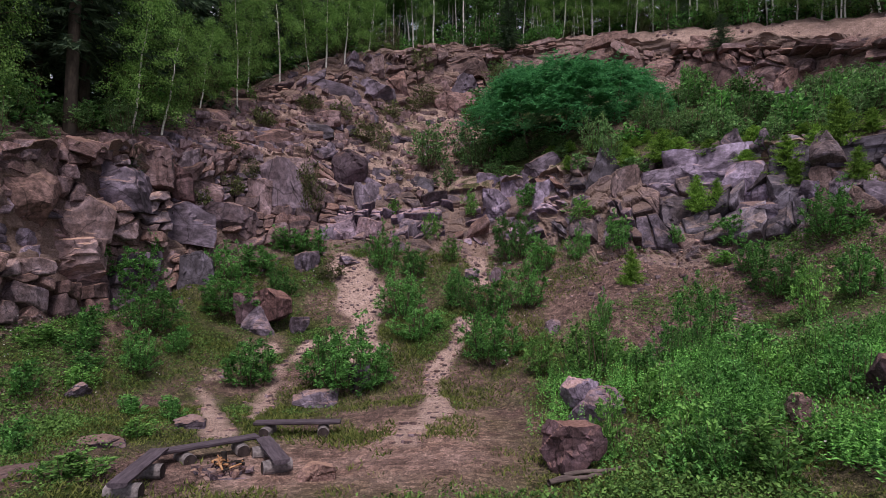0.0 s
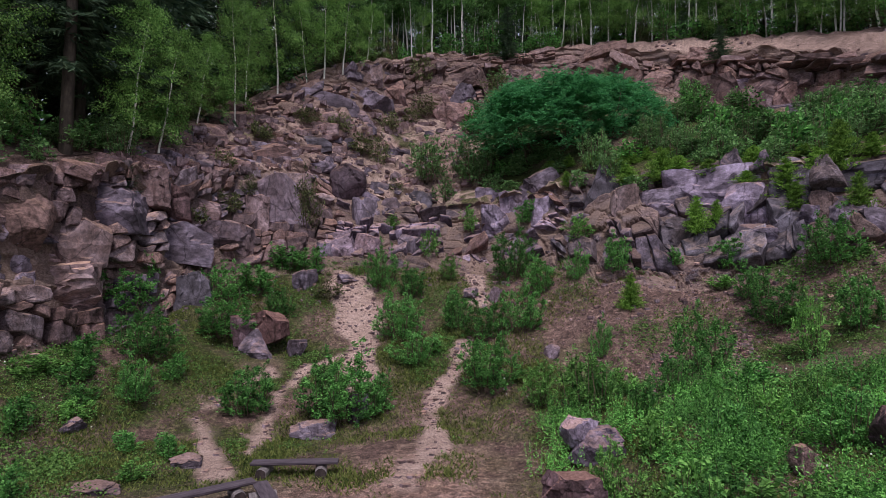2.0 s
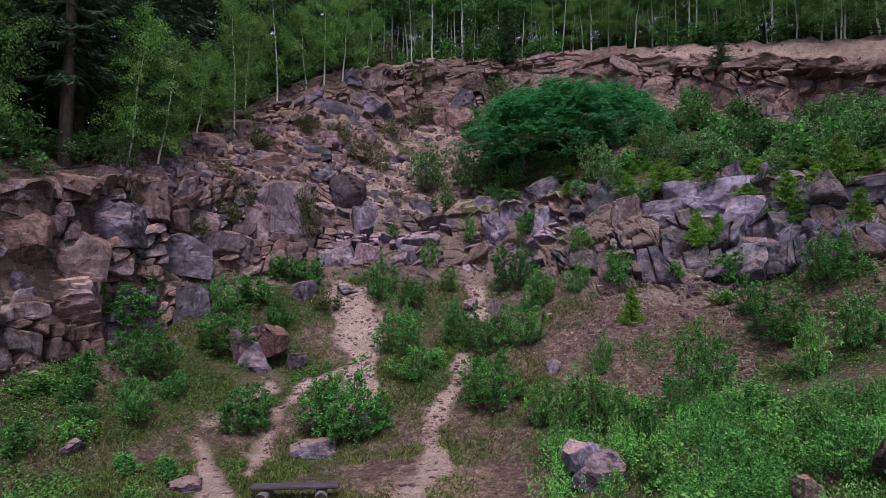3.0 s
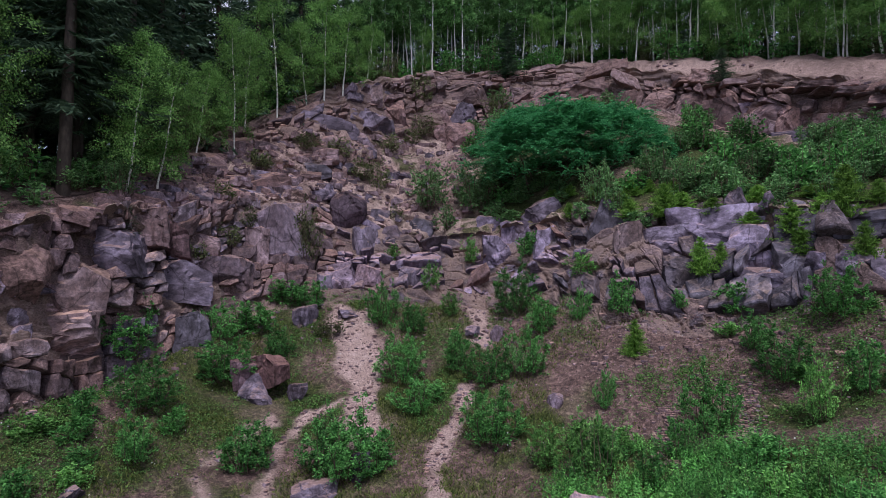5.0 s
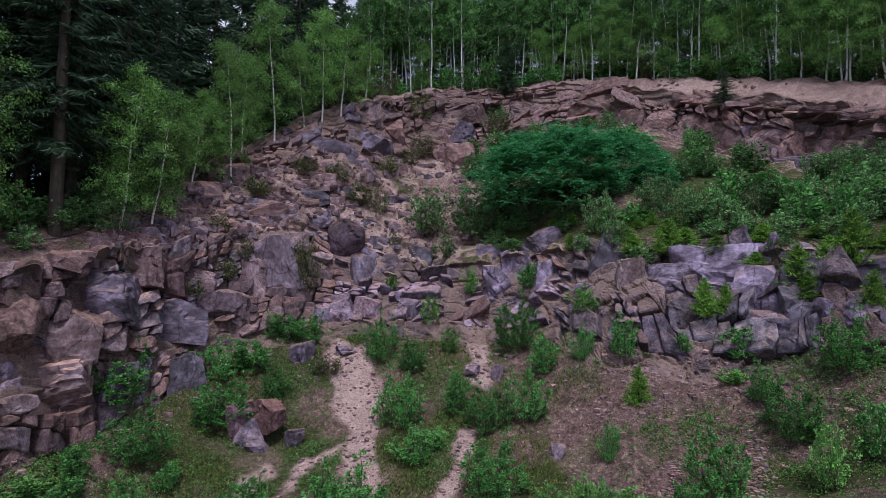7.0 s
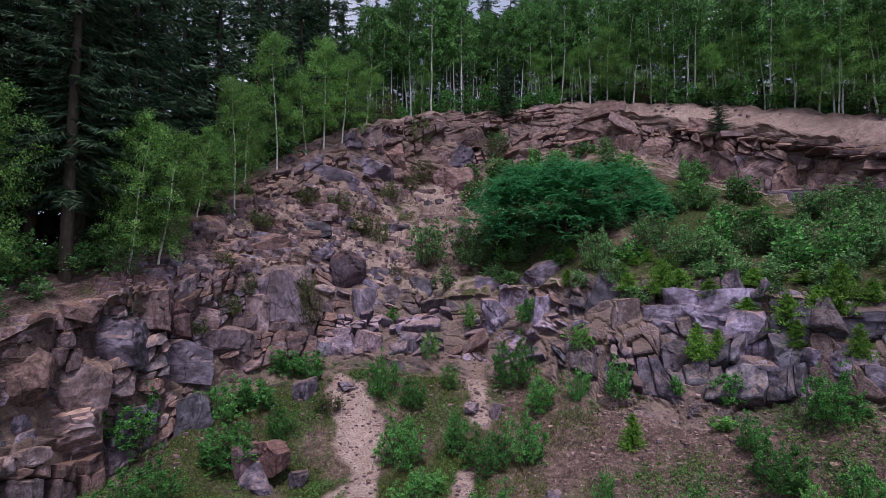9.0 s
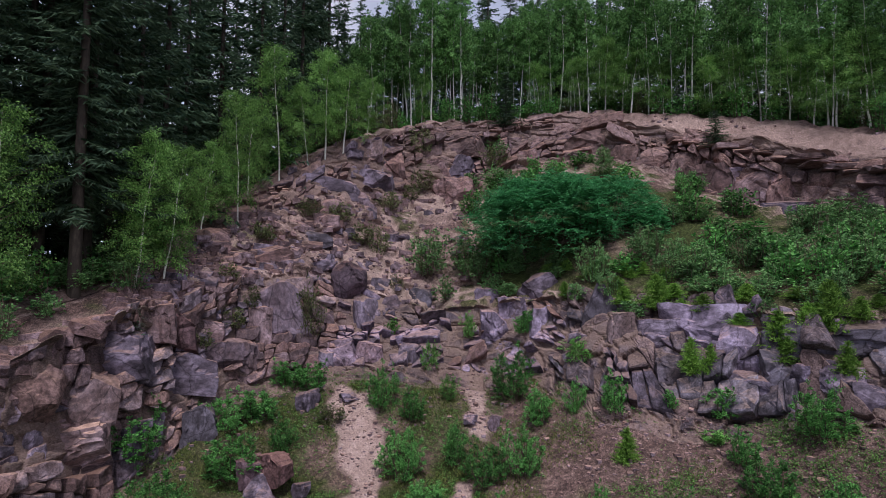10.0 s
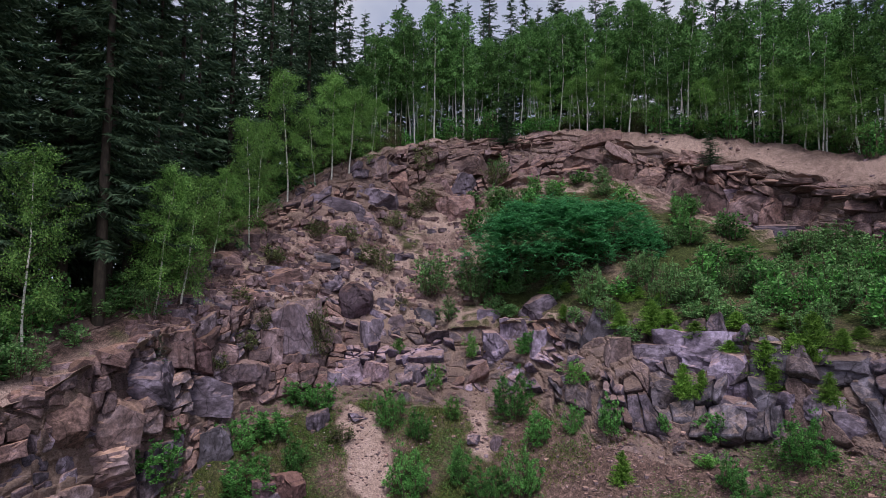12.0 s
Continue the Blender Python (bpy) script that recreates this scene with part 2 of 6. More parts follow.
LEAF_LIGHT = leaf_material("sapling_leaf", (0.03, 0.10, 0.026), (0.26, 0.54, 0.13))
LEAF_BIRCH = leaf_material("birch_leaf", (0.028, 0.09, 0.024), (0.19, 0.38, 0.11), 0.35, 0.3)
LEAF_FEATHER = leaf_material("pinnate_leaf", (0.03, 0.15, 0.06), (0.14, 0.44, 0.17), 0.15, 0.35)
LEAF_YOUNG = leaf_material("young_birch_leaf", (0.035, 0.11, 0.024), (0.28, 0.50, 0.13), 0.25, 0.35)
LEAF_OLIVE = leaf_material("olive_leaf", (0.035, 0.05, 0.02), (0.20, 0.23, 0.10))
NEEDLE = leaf_material("spruce_needle", (0.02, 0.05, 0.032), (0.115, 0.18, 0.10), 0.3, 0.2)
LEAF_WEED = leaf_material("weed_leaf", (0.016, 0.085, 0.02), (0.29, 0.70, 0.16))
NEEDLE_YOUNG = leaf_material("young_needle", (0.045, 0.12, 0.02), (0.31, 0.53, 0.10), 0.3, 0.4)
LEAF_HERB = leaf_material("herb_leaf", (0.022, 0.058, 0.016), (0.16, 0.30, 0.075))
BLADE = leaf_material("grass_blade", (0.03, 0.06, 0.014), (0.23, 0.26, 0.075), 0.1, 0.3)
PETAL = leaf_material("white_petal", (0.55, 0.55, 0.5), (0.8, 0.8, 0.78), 0.0, 0.2)
BARK = wood_material("dark_bark", (0.035, 0.028, 0.024), (0.10, 0.08, 0.065), (8, 8, 2))
TWIG = wood_material("twig_bark", (0.07, 0.05, 0.035), (0.16, 0.12, 0.085), (8, 8, 2))
TWIG_GREY = wood_material("grey_branch", (0.06, 0.045, 0.045), (0.22, 0.17, 0.16), (3, 14, 14))
BIRCH = birch_bark()
PLANK = wood_material("weathered_plank", (0.045, 0.034, 0.047), (0.16, 0.128, 0.155))
LOG_SIDE = wood_material("weathered_log", (0.085, 0.072, 0.078), (0.34, 0.30, 0.31))
LOG_END = wood_material("log_end", (0.018, 0.014, 0.015), (0.075, 0.055, 0.055), (9, 9, 9))
CHAR = wood_material("charred_wood", (0.012, 0.011, 0.011), (0.05, 0.042, 0.038))
SPLIT = wood_material("fresh_split_wood", (0.26, 0.10, 0.04), (0.60, 0.36, 0.20))
ASH = stone_material("ash", 0.9, 1.0, (1.1, 1.05, 1.1))


# ---- numeric helpers ----
def hashed(i, j, k, salt):
    """A repeatable value from 0 to 1 for whole numbers."""
    i, j, k = (np.atleast_1d(c).astype(np.int64) for c in (i, j, k))
    h = (i * 73856093) ^ (j * 19349663) ^ (k * 83492791) ^ (salt * 2654435761)
    h = (h ^ (h >> 13)) * 1274126177 & 0xFFFFFFFF
    return ((h ^ (h >> 16)) & 0xFFFFFF) / float(0xFFFFFF)


def lumps(x, y, size, salt=0):
    """Smooth value noise from -1 to 1 in the plan."""
    x, y = np.asarray(x, float) / size, np.asarray(y, float) / size
    i, j = np.floor(x), np.floor(y)
    u, v = x - i, y - j
    u, v = u * u * (3 - 2 * u), v * v * (3 - 2 * v)
    z = np.zeros_like(i)
    a, b = hashed(i, j, z, salt), hashed(i + 1, j, z, salt)
    c, d = hashed(i, j + 1, z, salt), hashed(i + 1, j + 1, z, salt)
    return 2 * ((a * (1 - u) + b * u) * (1 - v) + (c * (1 - u) + d * u) * v) - 1


def blocks(p, size, salt):
    """Jointed rock: how far each place stands out from its block, and how near it is to a joint."""
    q = p / np.asarray(size)
    base = np.floor(q)
    f1 = np.full(len(p), 9.0)
    f2 = np.full(len(p), 9.0)
    out = np.zeros(len(p))
    tone = np.zeros(len(p))
    for di in (-1, 0, 1):
        for dj in (-1, 0, 1):
            for dk in (-1, 0, 1):
                c = base + (di, dj, dk)
                i, j, k = c.T
                centre = c + 0.15 + 0.7 * np.stack([hashed(i, j, k, salt + s) for s in (1, 2, 3)], 1)
                d = q - centre
                dist = np.abs(d).max(1) * 0.6 + np.sqrt((d * d).sum(1)) * 0.4
                tilt = (np.stack([hashed(i, j, k, salt + s) for s in (5, 6, 7)], 1) - 0.5) * 1.3
                height = hashed(i, j, k, salt + 4) - 0.5 + (d * tilt).sum(1)
                near = dist < f1
                f2 = np.where(near, f1, np.minimum(f2, dist))
                out = np.where(near, height, out)
                tone = np.where(near, hashed(i, j, k, salt + 8), tone)
                f1 = np.where(near, dist, f1)
    return out, f2 - f1, tone


# ---- plan of the quarry: lines of the relief by bearing from the first standpoint ----
BEARING = [-75, -50, -40, -33, -27, -21, -15, -10, -5, 0, 5, 10.5, 17.5, 24.5, 32, 38, 52, 75]
FLOOR_EDGE = ([12, 13, 15.5, 16.5, 17.5, 18, 17, 16.5, 16.5, 16.3, 15.5, 13.5, 11, 9.5, 9, 8.5, 8, 8],
              [0.3, 0.4, 0.4, 0.5, 0.3, 0.2, 0.15, 0.15, 0.3, 0.35, 0.3, 0.35, 0.4, 0.5, 0.6, 0.7, 0.8, 0.8])
TALUS = ([17, 18, 19, 20.5, 22.5, 23.5, 23, 23, 23, 22.5, 22, 20.5, 18.5, 18.5, 19.5, 20, 18, 17],
         [1, 1.2, 1.7, 2.0, 2.4, 2.3, 1.9, 2.1, 2.4, 2.5, 2.6, 2.1, 1.6, 1.9, 2.7, 3.7, 3.5, 3])
LOWER_FOOT = ([20, 19.3, 20.6, 23, 25.2, 28, 29, 29.2, 28.6, 28.3, 28.5, 27.5, 24.3, 23.7, 23.6, 22.6, 21.5, 21],
              [3, 2.6, 2.5, 2.4, 3.4, 5.4, 6.0, 6.1, 6.1, 6.1, 5.8, 6.0, 5.5, 5.1, 5.6, 6.0, 6.5, 6])
LOWER_TOP = ([22, 20.5, 21.8, 24.3, 27, 30, 31.5, 32.8, 32.4, 31.2, 30.9, 30, 27.9, 26.7, 25.4, 24.8, 23.5, 23],
             [7, 7.2, 7.6, 8.8, 9.3, 10.5, 11.2, 10.5, 9.5, 9.0, 9.2, 9.7, 9.9, 9.6, 9.1, 9.2, 9.5, 9])
UPPER_FOOT = ([24, 23, 24.5, 27, 30, 34.5, 36.5, 38.5, 42.5, 43.8, 45, 47, 47, 43.5, 40.6, 38, 34, 32],
              [8.5, 8.6, 9.0, 10, 11.8, 14.4, 16, 17.2, 18.0, 18.8, 20, 21.5, 21.8, 18.8, 15.8, 14.8, 13.5, 12])
CREST = ([25, 24, 25.5, 28, 31.5, 36.5, 39.5, 41.5, 45.6, 46.4, 47.6, 49.8, 48.2, 44.8, 41.6, 39.2, 35.5, 33],
         [9, 9.2, 9.7, 10.6, 12.6, 15.8, 19.3, 21.5, 23.6, 24.5, 25, 26, 25.1, 22.3, 20.2, 18.0, 16, 14])
WOOD_EDGE = ([26, 25, 26.3, 28.8, 32.3, 37.3, 40.3, 42.3, 46.3, 47.1, 48.4, 50.6, 49.4, 47.3, 45.2, 42.5, 38, 35],
             [9.5, 9.6, 10.0, 11.0, 13.0, 16.2, 19.8, 22.0, 24.1, 25.0, 25.5, 26.6, 26.2, 24.6, 22.7, 20.7, 18, 15.5])
RELIEF = [FLOOR_EDGE, TALUS, LOWER_FOOT, LOWER_TOP, UPPER_FOOT, CREST, WOOD_EDGE]
TRAILS = [
    (0.42, [(-0.9, 12.5), (-0.2, 14.7), (-0.35, 18.0), (0.6, 19.9), (0.9, 21.5)]),
    (0.68, [(-2.6, 18.6), (-3.05, 20.7), (-3.5, 23.7), (-4.8, 26.9)]),
    (0.62, [(1.7, 24.6), (1.75, 26.5), (1.8, 29.0)]),
    (1.05, [(-3.5, 23.6), (-4.2, 26.0)]),
    (0.28, [(-5.2, 12.8), (-5.65, 14.0), (-7.3, 16.8), (-7.25, 18.5), (-6.2, 20.1)]),
    (0.26, [(-5.0, 14.6), (-5.2, 15.7), (-5.5, 18.9), (-5.0, 20.8), (-3.4, 22.0)]),
    (0.80, [(-4.1, 31.8), (-3.0, 34.3), (-3.6, 38.0)]),
]


def lines_at(bearing):
    """Reach and height of every line of the relief at these bearings in degrees."""
    a = np.asarray(bearing, float)
    turn = [-180, -125] + BEARING + [125, 180]
    reach, high = [np.full_like(a, 0.01)], [np.full_like(a, 0.15)]
    for r, z in RELIEF:
        reach.append(np.interp(a, turn, [r[0], r[0]] + r + [r[-1], r[-1]]))
        high.append(np.interp(a, turn, [0.1, 0.1] + z + [0.1, 0.1]))
    for more, drop in ((14, 0.8), (70, -5.0), (400, -14.0), (2200, -14.0)):
        reach.append(reach[7] + more)
        high.append(high[7] + drop if more < 300 else np.full_like(a, drop))
    return np.stack(reach, -1), np.stack(high, -1)


def soil_relief(x, y):
    return 0.16 * lumps(x, y, 2.3, 1) + 0.06 * lumps(x, y, 0.7, 2)


def ground_at(x, y):
    """Height of the ground at a place in the plan."""
    r, z = lines_at([math.degrees(math.atan2(x, y))])
    return float(np.interp(math.hypot(x, y), r[0], z[0]) + soil_relief([x], [y])[0] * min(1.0, max(0.2, (math.hypot(x, y) - 12) / 6)))


def away_from(x, y, line):
    best = np.full(np.shape(x), 1e9)
    for (x0, y0), (x1, y1) in zip(line, line[1:]):
        t = np.clip(((x - x0) * (x1 - x0) + (y - y0) * (y1 - y0)) / ((x1 - x0) ** 2 + (y1 - y0) ** 2), 0, 1)
        best = np.minimum(best, np.hypot(x - x0 - t * (x1 - x0), y - y0 - t * (y1 - y0)))
    return best


def trail_share(x, y):
    share = np.zeros(np.shape(x))
    for width, line in TRAILS:
        d = away_from(x, y, line) + 0.26 * lumps(x, y, 0.9, 9) + 0.16 * lumps(x, y, 0.3, 19)
        share = np.maximum(share, np.clip((width + 0.08 - d) / 0.3, 0, 1))
    return share
# ---- end of plan ----


# ---- mesh helpers ----
def mesh_np(name, verts, faces, material, smooth=False):
    """A mesh from arrays; all faces have the same number of corners."""
    verts, faces = np.asarray(verts, np.float32), np.asarray(faces, np.int32)
    me = bpy.data.meshes.new(name)
    count, corners = faces.shape
    me.vertices.add(len(verts))
    me.vertices.foreach_set("co", verts.ravel())
    me.loops.add(count * corners)
    me.loops.foreach_set("vertex_index", faces.ravel())
    me.polygons.add(count)
    me.polygons.foreach_set("loop_start", np.arange(count, dtype=np.int32) * corners)
    me.polygons.foreach_set("use_smooth", np.full(count, smooth))
    me.materials.append(material)
    me.update(calc_edges=True)
    return me


def part(name, data, material, parent, label=""):
    """Links a bmesh or a mesh as one mesh object under a thing or a part."""
    if isinstance(data, bmesh.types.BMesh):
        me = bpy.data.meshes.new(name)
        data.to_mesh(me)
        data.free()
        me.materials.append(material)
    else:
        me = data
    ob = new(name, me)
    ob.parent = parent
    return tagged(ob, label)


def place(x, y, z, turn=0.0, scale=(1, 1, 1), lean=0.0, lean_side=0.0):
    return pose(x, y, z, lean, lean_side, turn) @ Matrix.Diagonal((*scale, 1))


def put(ob, m):
    """Poses a thing, keeping the scale that m holds."""
    ob.matrix_basis = m
    return ob


def copy_scaled(ob, m):
    made = copy_thing(ob, Matrix.Identity(4))
    made.matrix_basis = m
    return made


# ---- the land: one polar sheet, cut into ground, faces, terrace and wood floor ----
def land():
    turns = np.concatenate([np.arange(-180, -52, 4.0), np.arange(-52, -46, 0.5), np.arange(-46, 48, 0.2), np.arange(48, 54, 0.5), np.arange(54, 179, 4.0), [180.0]])
    reach, high = lines_at(turns)
    rows = [34, 58, 58, 95, 105, 80, 26, 10, 8, 4, 2]
    r = np.concatenate([reach[:, k:k + 1] + (reach[:, k + 1:k + 2] - reach[:, k:k + 1]) * np.linspace(0, 1, n, endpoint=False) for k, n in enumerate(rows)], 1)
    z = np.concatenate([high[:, k:k + 1] + (high[:, k + 1:k + 2] - high[:, k:k + 1]) * np.linspace(0, 1, n, endpoint=False) for k, n in enumerate(rows)], 1)
    zone = np.concatenate([np.full(n, k - 1) + np.linspace(0, 1, n, endpoint=False) for k, n in enumerate(rows)])
    a = np.radians(turns)[:, None]
    x, y = r * np.sin(a), r * np.cos(a)
    soft = np.clip((r - 12) / 6, 0.2, 1) * (r < 140)
    z = z + soil_relief(x, y) * soft
    z = z + (0.22 * lumps(x, y, 1.1, 22) + 0.12 * lumps(x, y, 0.4, 23)) * np.interp(zone[None, :] + 0 * r, [4.8, 5.0, 6.0, 6.3], [0, 1, 1, 0])
    deg = turns[:, None] + 0 * r
    # how much bare jointed rock there is, by zone and bearing
    zz = zone[None, :] + 0 * r
    left = np.clip((-8 - deg) / 6, 0, 1)
    rocky = np.interp(zz, [1.7, 2.1, 2.98, 3.05, 3.5, 3.95, 4.05, 4.9, 5.02, 5.2], [0, 1, 1, 0.6, 0.5, 0.7, 1, 1, 0.45, 0])
    terrace = (zz > 3.03) & (zz < 3.97)
    rocky = np.where(terrace & (deg > 0), rocky * np.clip(1 - deg / 8, 0.1, 1) + 0.6 * np.clip((zz - 3.75) / 0.2, 0, 1), rocky)
    rocky = np.where((zz > 3.97) & (deg < -24), rocky * 0.4, rocky)
    rocky = np.where((zz > 3.02) & (deg < -25), rocky * 0.3, rocky)
    rocky *= np.clip((np.abs(deg) < 60) * 1.0, 0, 1)
    p = np.stack([x.ravel(), y.ravel(), z.ravel()], 1)
    use = rocky.ravel() > 0.01
    q = p[use]
    tilted = q.copy()
    tilted[:, 2] += 0.18 * q[:, 0] + 0.25 * lumps(q[:, 0], q[:, 1], 3.0, 21)
    side = (deg > 12).ravel()[use] & (zz < 3.02).ravel()[use]
    tilted[side] *= (1.7, 1.7, 0.75)
    bigger, joint_a, tone_a = blocks(tilted, (2.7, 2.7, 2.1), 11)
    smaller, joint_b, tone_b = blocks(tilted + 7.3, (1.05, 1.05, 0.75), 31)
    slabs, joint_c, tone_c = blocks(tilted, (2.6, 2.6, 0.42), 51)
    bedded = ((zz > 3.97) & (deg > -14)).ravel()[use]
    out = np.where(bedded, 0.55 * bigger + 0.75 * slabs + 0.2 * smaller, 0.95 * bigger + 0.42 * smaller)
    crack = np.where(bedded, np.minimum(joint_a, joint_c * 0.8), np.minimum(joint_a, joint_b * 1.2))
    crack = -0.30 * np.clip(1 - crack / 0.10, 0, 1)
    tone = np.zeros(r.size)
    tone[use] = np.where(bedded, 0.5 * tone_a + 0.5 * tone_c, 0.6 * tone_a + 0.4 * tone_b)
    walled = (((zz > 2.0) & (zz < 3.0) & (deg > -47) & (deg < 47)) | ((zz > 4.0) & (zz < 5.0) & (deg > -22) & (deg < 47))).ravel()[use]
    push = np.where(walled, 0.35 * (out + crack) - 0.13, out + crack) * rocky.ravel()[use]
    field = np.zeros(r.size)
    field[use] = push
    field = field.reshape(r.shape)
    field[1:-1, 1:-1] = 0.64 * field[1:-1, 1:-1] + 0.09 * (field[:-2, 1:-1] + field[2:, 1:-1] + field[1:-1, :-2] + field[1:-1, 2:])
    push = field.ravel()[use]
    heading = np.stack([-np.sin(a) + 0 * r, -np.cos(a) + 0 * r, 0 * r + 0.45], -1).reshape(-1, 3)[use]
    p[use] += heading * push[:, None]
    # a hollow under the crest
    into = p - np.array([4.0, 46.3, 22.5])
    hole = np.exp(-((into / (1.35, 1.6, 0.75)) ** 2).sum(1))
    p += np.stack([np.sin(a) + 0 * r, np.cos(a) + 0 * r, 0 * r], -1).reshape(-1, 3) * (2.4 * hole)[:, None]
    # shares of turf and bare sand
    turf = np.interp(zz, [0.0, 0.6, 1, 1.6, 1.95, 2.1, 2.9, 3.0, 3.8, 4, 4.95, 5.2, 6, 7], [0.62, 0.66, 0.72, 0.62, 0.5, 0.3, 0.3, 0.5, 0.4, 0.15, 0.1, 0.1, 0.6, 0.6])
    turf = turf + 0.4 * lumps(x, y, 2.6, 5) + 0.28 * lumps(x, y, 0.9, 6) - 0.06
    turf = turf + 0.5 * ((zz > 3.0) & (zz < 3.9)) * np.clip((deg - 1) / 4, 0, 1)
    barren = np.clip((deg - 9) / 8, 0, 1) * np.clip((zz - 0.95) / 0.5, 0, 1) * (zz < 2.3)
    turf = turf - 0.8 * barren - 0.35 * ((zz > 5) & (zz < 6.2) & (deg > -12))
    dry = np.clip(1.3 - np.hypot((x + 0.8) / 3.2, (y - 12.3) / 4.0), 0, 1) + 0.7 * np.clip(1.4 - np.hypot((x + 3.9) / 1.9, (y - 10.8) / 1.6), 0, 1)
    dry = np.clip(dry + 0.3 * lumps(x, y, 1.1, 7), 0, 1)
    sand = trail_share(x, y)
    sand = np.maximum(sand, np.clip(np.where(deg < -25, 0.75 - 2.2 * np.clip(zz - 3.2, 0, 1), 0.45) + 0.9 * lumps(x, y, 1.7, 8), 0, 1) * ((zz > 3.0) & (zz < 3.98) & (deg < 2)) * 0.85)
    bank = np.interp(zz, [4.8, 4.95, 5.1, 5.8, 6.1], [0, 0.75, 0.9, 0.8, 0]) * np.clip(0.75 + 0.5 * lumps(x, y, 2.2, 10), 0, 1)
    sand = np.maximum(sand, bank * (deg > -40))
    sand = np.maximum(sand, 0.45 * ((zz > 4.0) & (zz < 5.0)) * (0.6 + 0.6 * lumps(x, z * 1.4, 1.6, 14)))
    seams = np.zeros(r.size)
    seams[use] = np.clip(0.9 - np.minimum(joint_a, joint_b) * 7 + 0.5 * lumps(q[:, 0] * 1.3, q[:, 2] * 1.6 + q[:, 1], 1.3, 12), 0, 0.9)
    sand = np.maximum(sand.ravel(), seams * (rocky.ravel() > 0.2))
    inner = np.zeros(r.size)
    inner[use] = walled * np.clip(0.2 + 0.6 * lumps(q[:, 0] + q[:, 1], q[:, 2] * 1.5, 1.5, 24), 0.0, 0.8)
    sand = np.maximum(sand, inner)
    warm = np.clip(np.interp(deg, [-24, -8, 4, 20], [0.75, 0.4, 0.15, 0.0]) + 0.6 * (zz > 3.9) + 0.4 * lumps(x, z * 1.3, 2.6, 17), 0, 1)
    columns, n = r.shape
    index = np.arange(columns * n).reshape(columns, n)
    edges = np.cumsum([0] + rows)
    cuts = [("ground", 0, edges[3] - 12, GROUND), ("cliff_lower", edges[3] - 12, edges[4], CLIFF), ("terrace", edges[4], edges[5] - 6, GROUND),
            ("cliff_upper", edges[5] - 6, edges[6] + 3, CLIFF), ("wood_floor", edges[6] + 3, n - 1, GROUND)]
    made = {}
    for name, lo, hi, material in cuts:
        block = index[:, lo:hi + 1]
        quads = np.stack([block[:-1, :-1], block[1:, :-1], block[1:, 1:], block[:-1, 1:]], -1).reshape(-1, 4)
        quads = quads[:, ::-1]
        ids, faces = np.unique(quads, return_inverse=True)
        me = mesh_np(name, p[ids], faces.reshape(-1, 4), material, smooth=not name.startswith("cliff"))
        for key, values in (("turf", turf.ravel()), ("dry", dry.ravel()), ("sand", sand), ("tone", tone), ("warm", warm.ravel())):
            at = me.attributes.new(key, "FLOAT", "POINT")
            at.data.foreach_set("value", np.ascontiguousarray(values[ids], np.float32))
        made[name] = new(name, me)
    return made, p.reshape(columns, n, 3), turns, zone


LAND, SHEET, TURNS, ZONE = land()
tagged(LAND["ground"], "trodden grassy quarry floor with sandy trails and slope", "ground", kind="structure")
tagged(LAND["cliff_lower"], "jointed grey and buff lower quarry face", "cliff", kind="structure")
tagged(LAND["terrace"], "overgrown rubble slope between the two rock faces", "slope", kind="structure")
tagged(LAND["cliff_upper"], "bedded reddish upper quarry face under sandy bank", "cliff", kind="structure")
tagged(LAND["wood_floor"], "shaded earth floor of the wood", "ground", kind="structure")


def on_land(bearing, zone):
    """A point of the finished sheet."""
    i = int(np.argmin(np.abs(TURNS - bearing)))
    j = int(np.argmin(np.abs(ZONE - zone)))
    return Vector(SHEET[i, j])


# ---- stones ----
def cut_stone(seed, cuts=9, flat=1.0, bevel=0.05, rough=0.0, rounds=0):
    """A broken block one metre across: a box split along random planes, its edges worn."""
    rng = random.Random(seed)
    bm = bmesh.new()
    bmesh.ops.create_cube(bm, size=1.0)
    for _ in range(cuts):
        d = Vector((rng.gauss(0, 1), rng.gauss(0, 1), rng.gauss(0, 1))).normalized()
        reach = rng.uniform(0.36, 0.56)
        got = bmesh.ops.bisect_plane(bm, geom=bm.verts[:] + bm.edges[:] + bm.faces[:], plane_co=d * reach, plane_no=d, clear_outer=True)
        ring = [g for g in got["geom_cut"] if isinstance(g, bmesh.types.BMEdge)]
        if len(ring) > 2:
            bmesh.ops.edgeloop_fill(bm, edges=ring)
    bmesh.ops.dissolve_degenerate(bm, dist=0.03, edges=bm.edges[:])
    if bevel:
        bmesh.ops.bevel(bm, geom=bm.edges[:], offset=bevel, segments=1, affect="EDGES", clamp_overlap=True)
    bmesh.ops.triangulate(bm, faces=bm.faces[:])
    for _ in range(rounds):
        bmesh.ops.subdivide_edges(bm, edges=bm.edges[:], cuts=1)
    if rough:
        for v in bm.verts:
            n = noise.noise_vector(v.co * 2.3 + Vector((seed, 0, 0))) * rough + noise.noise_vector(v.co * 6 + Vector((0, seed, 0))) * rough * 0.55 + noise.noise_vector(v.co * 15) * rough * 0.25
            v.co += n
    for v in bm.verts:
        v.co.z *= flat
    bmesh.ops.recalc_face_normals(bm, faces=bm.faces[:])
    return bm


def stone_mesh(seed, material, name="stone", **kw):
    me = bpy.data.meshes.new(name)
    bm = cut_stone(seed, **kw)
    bm.to_mesh(me)
    bm.free()
    me.materials.append(material)
    return me


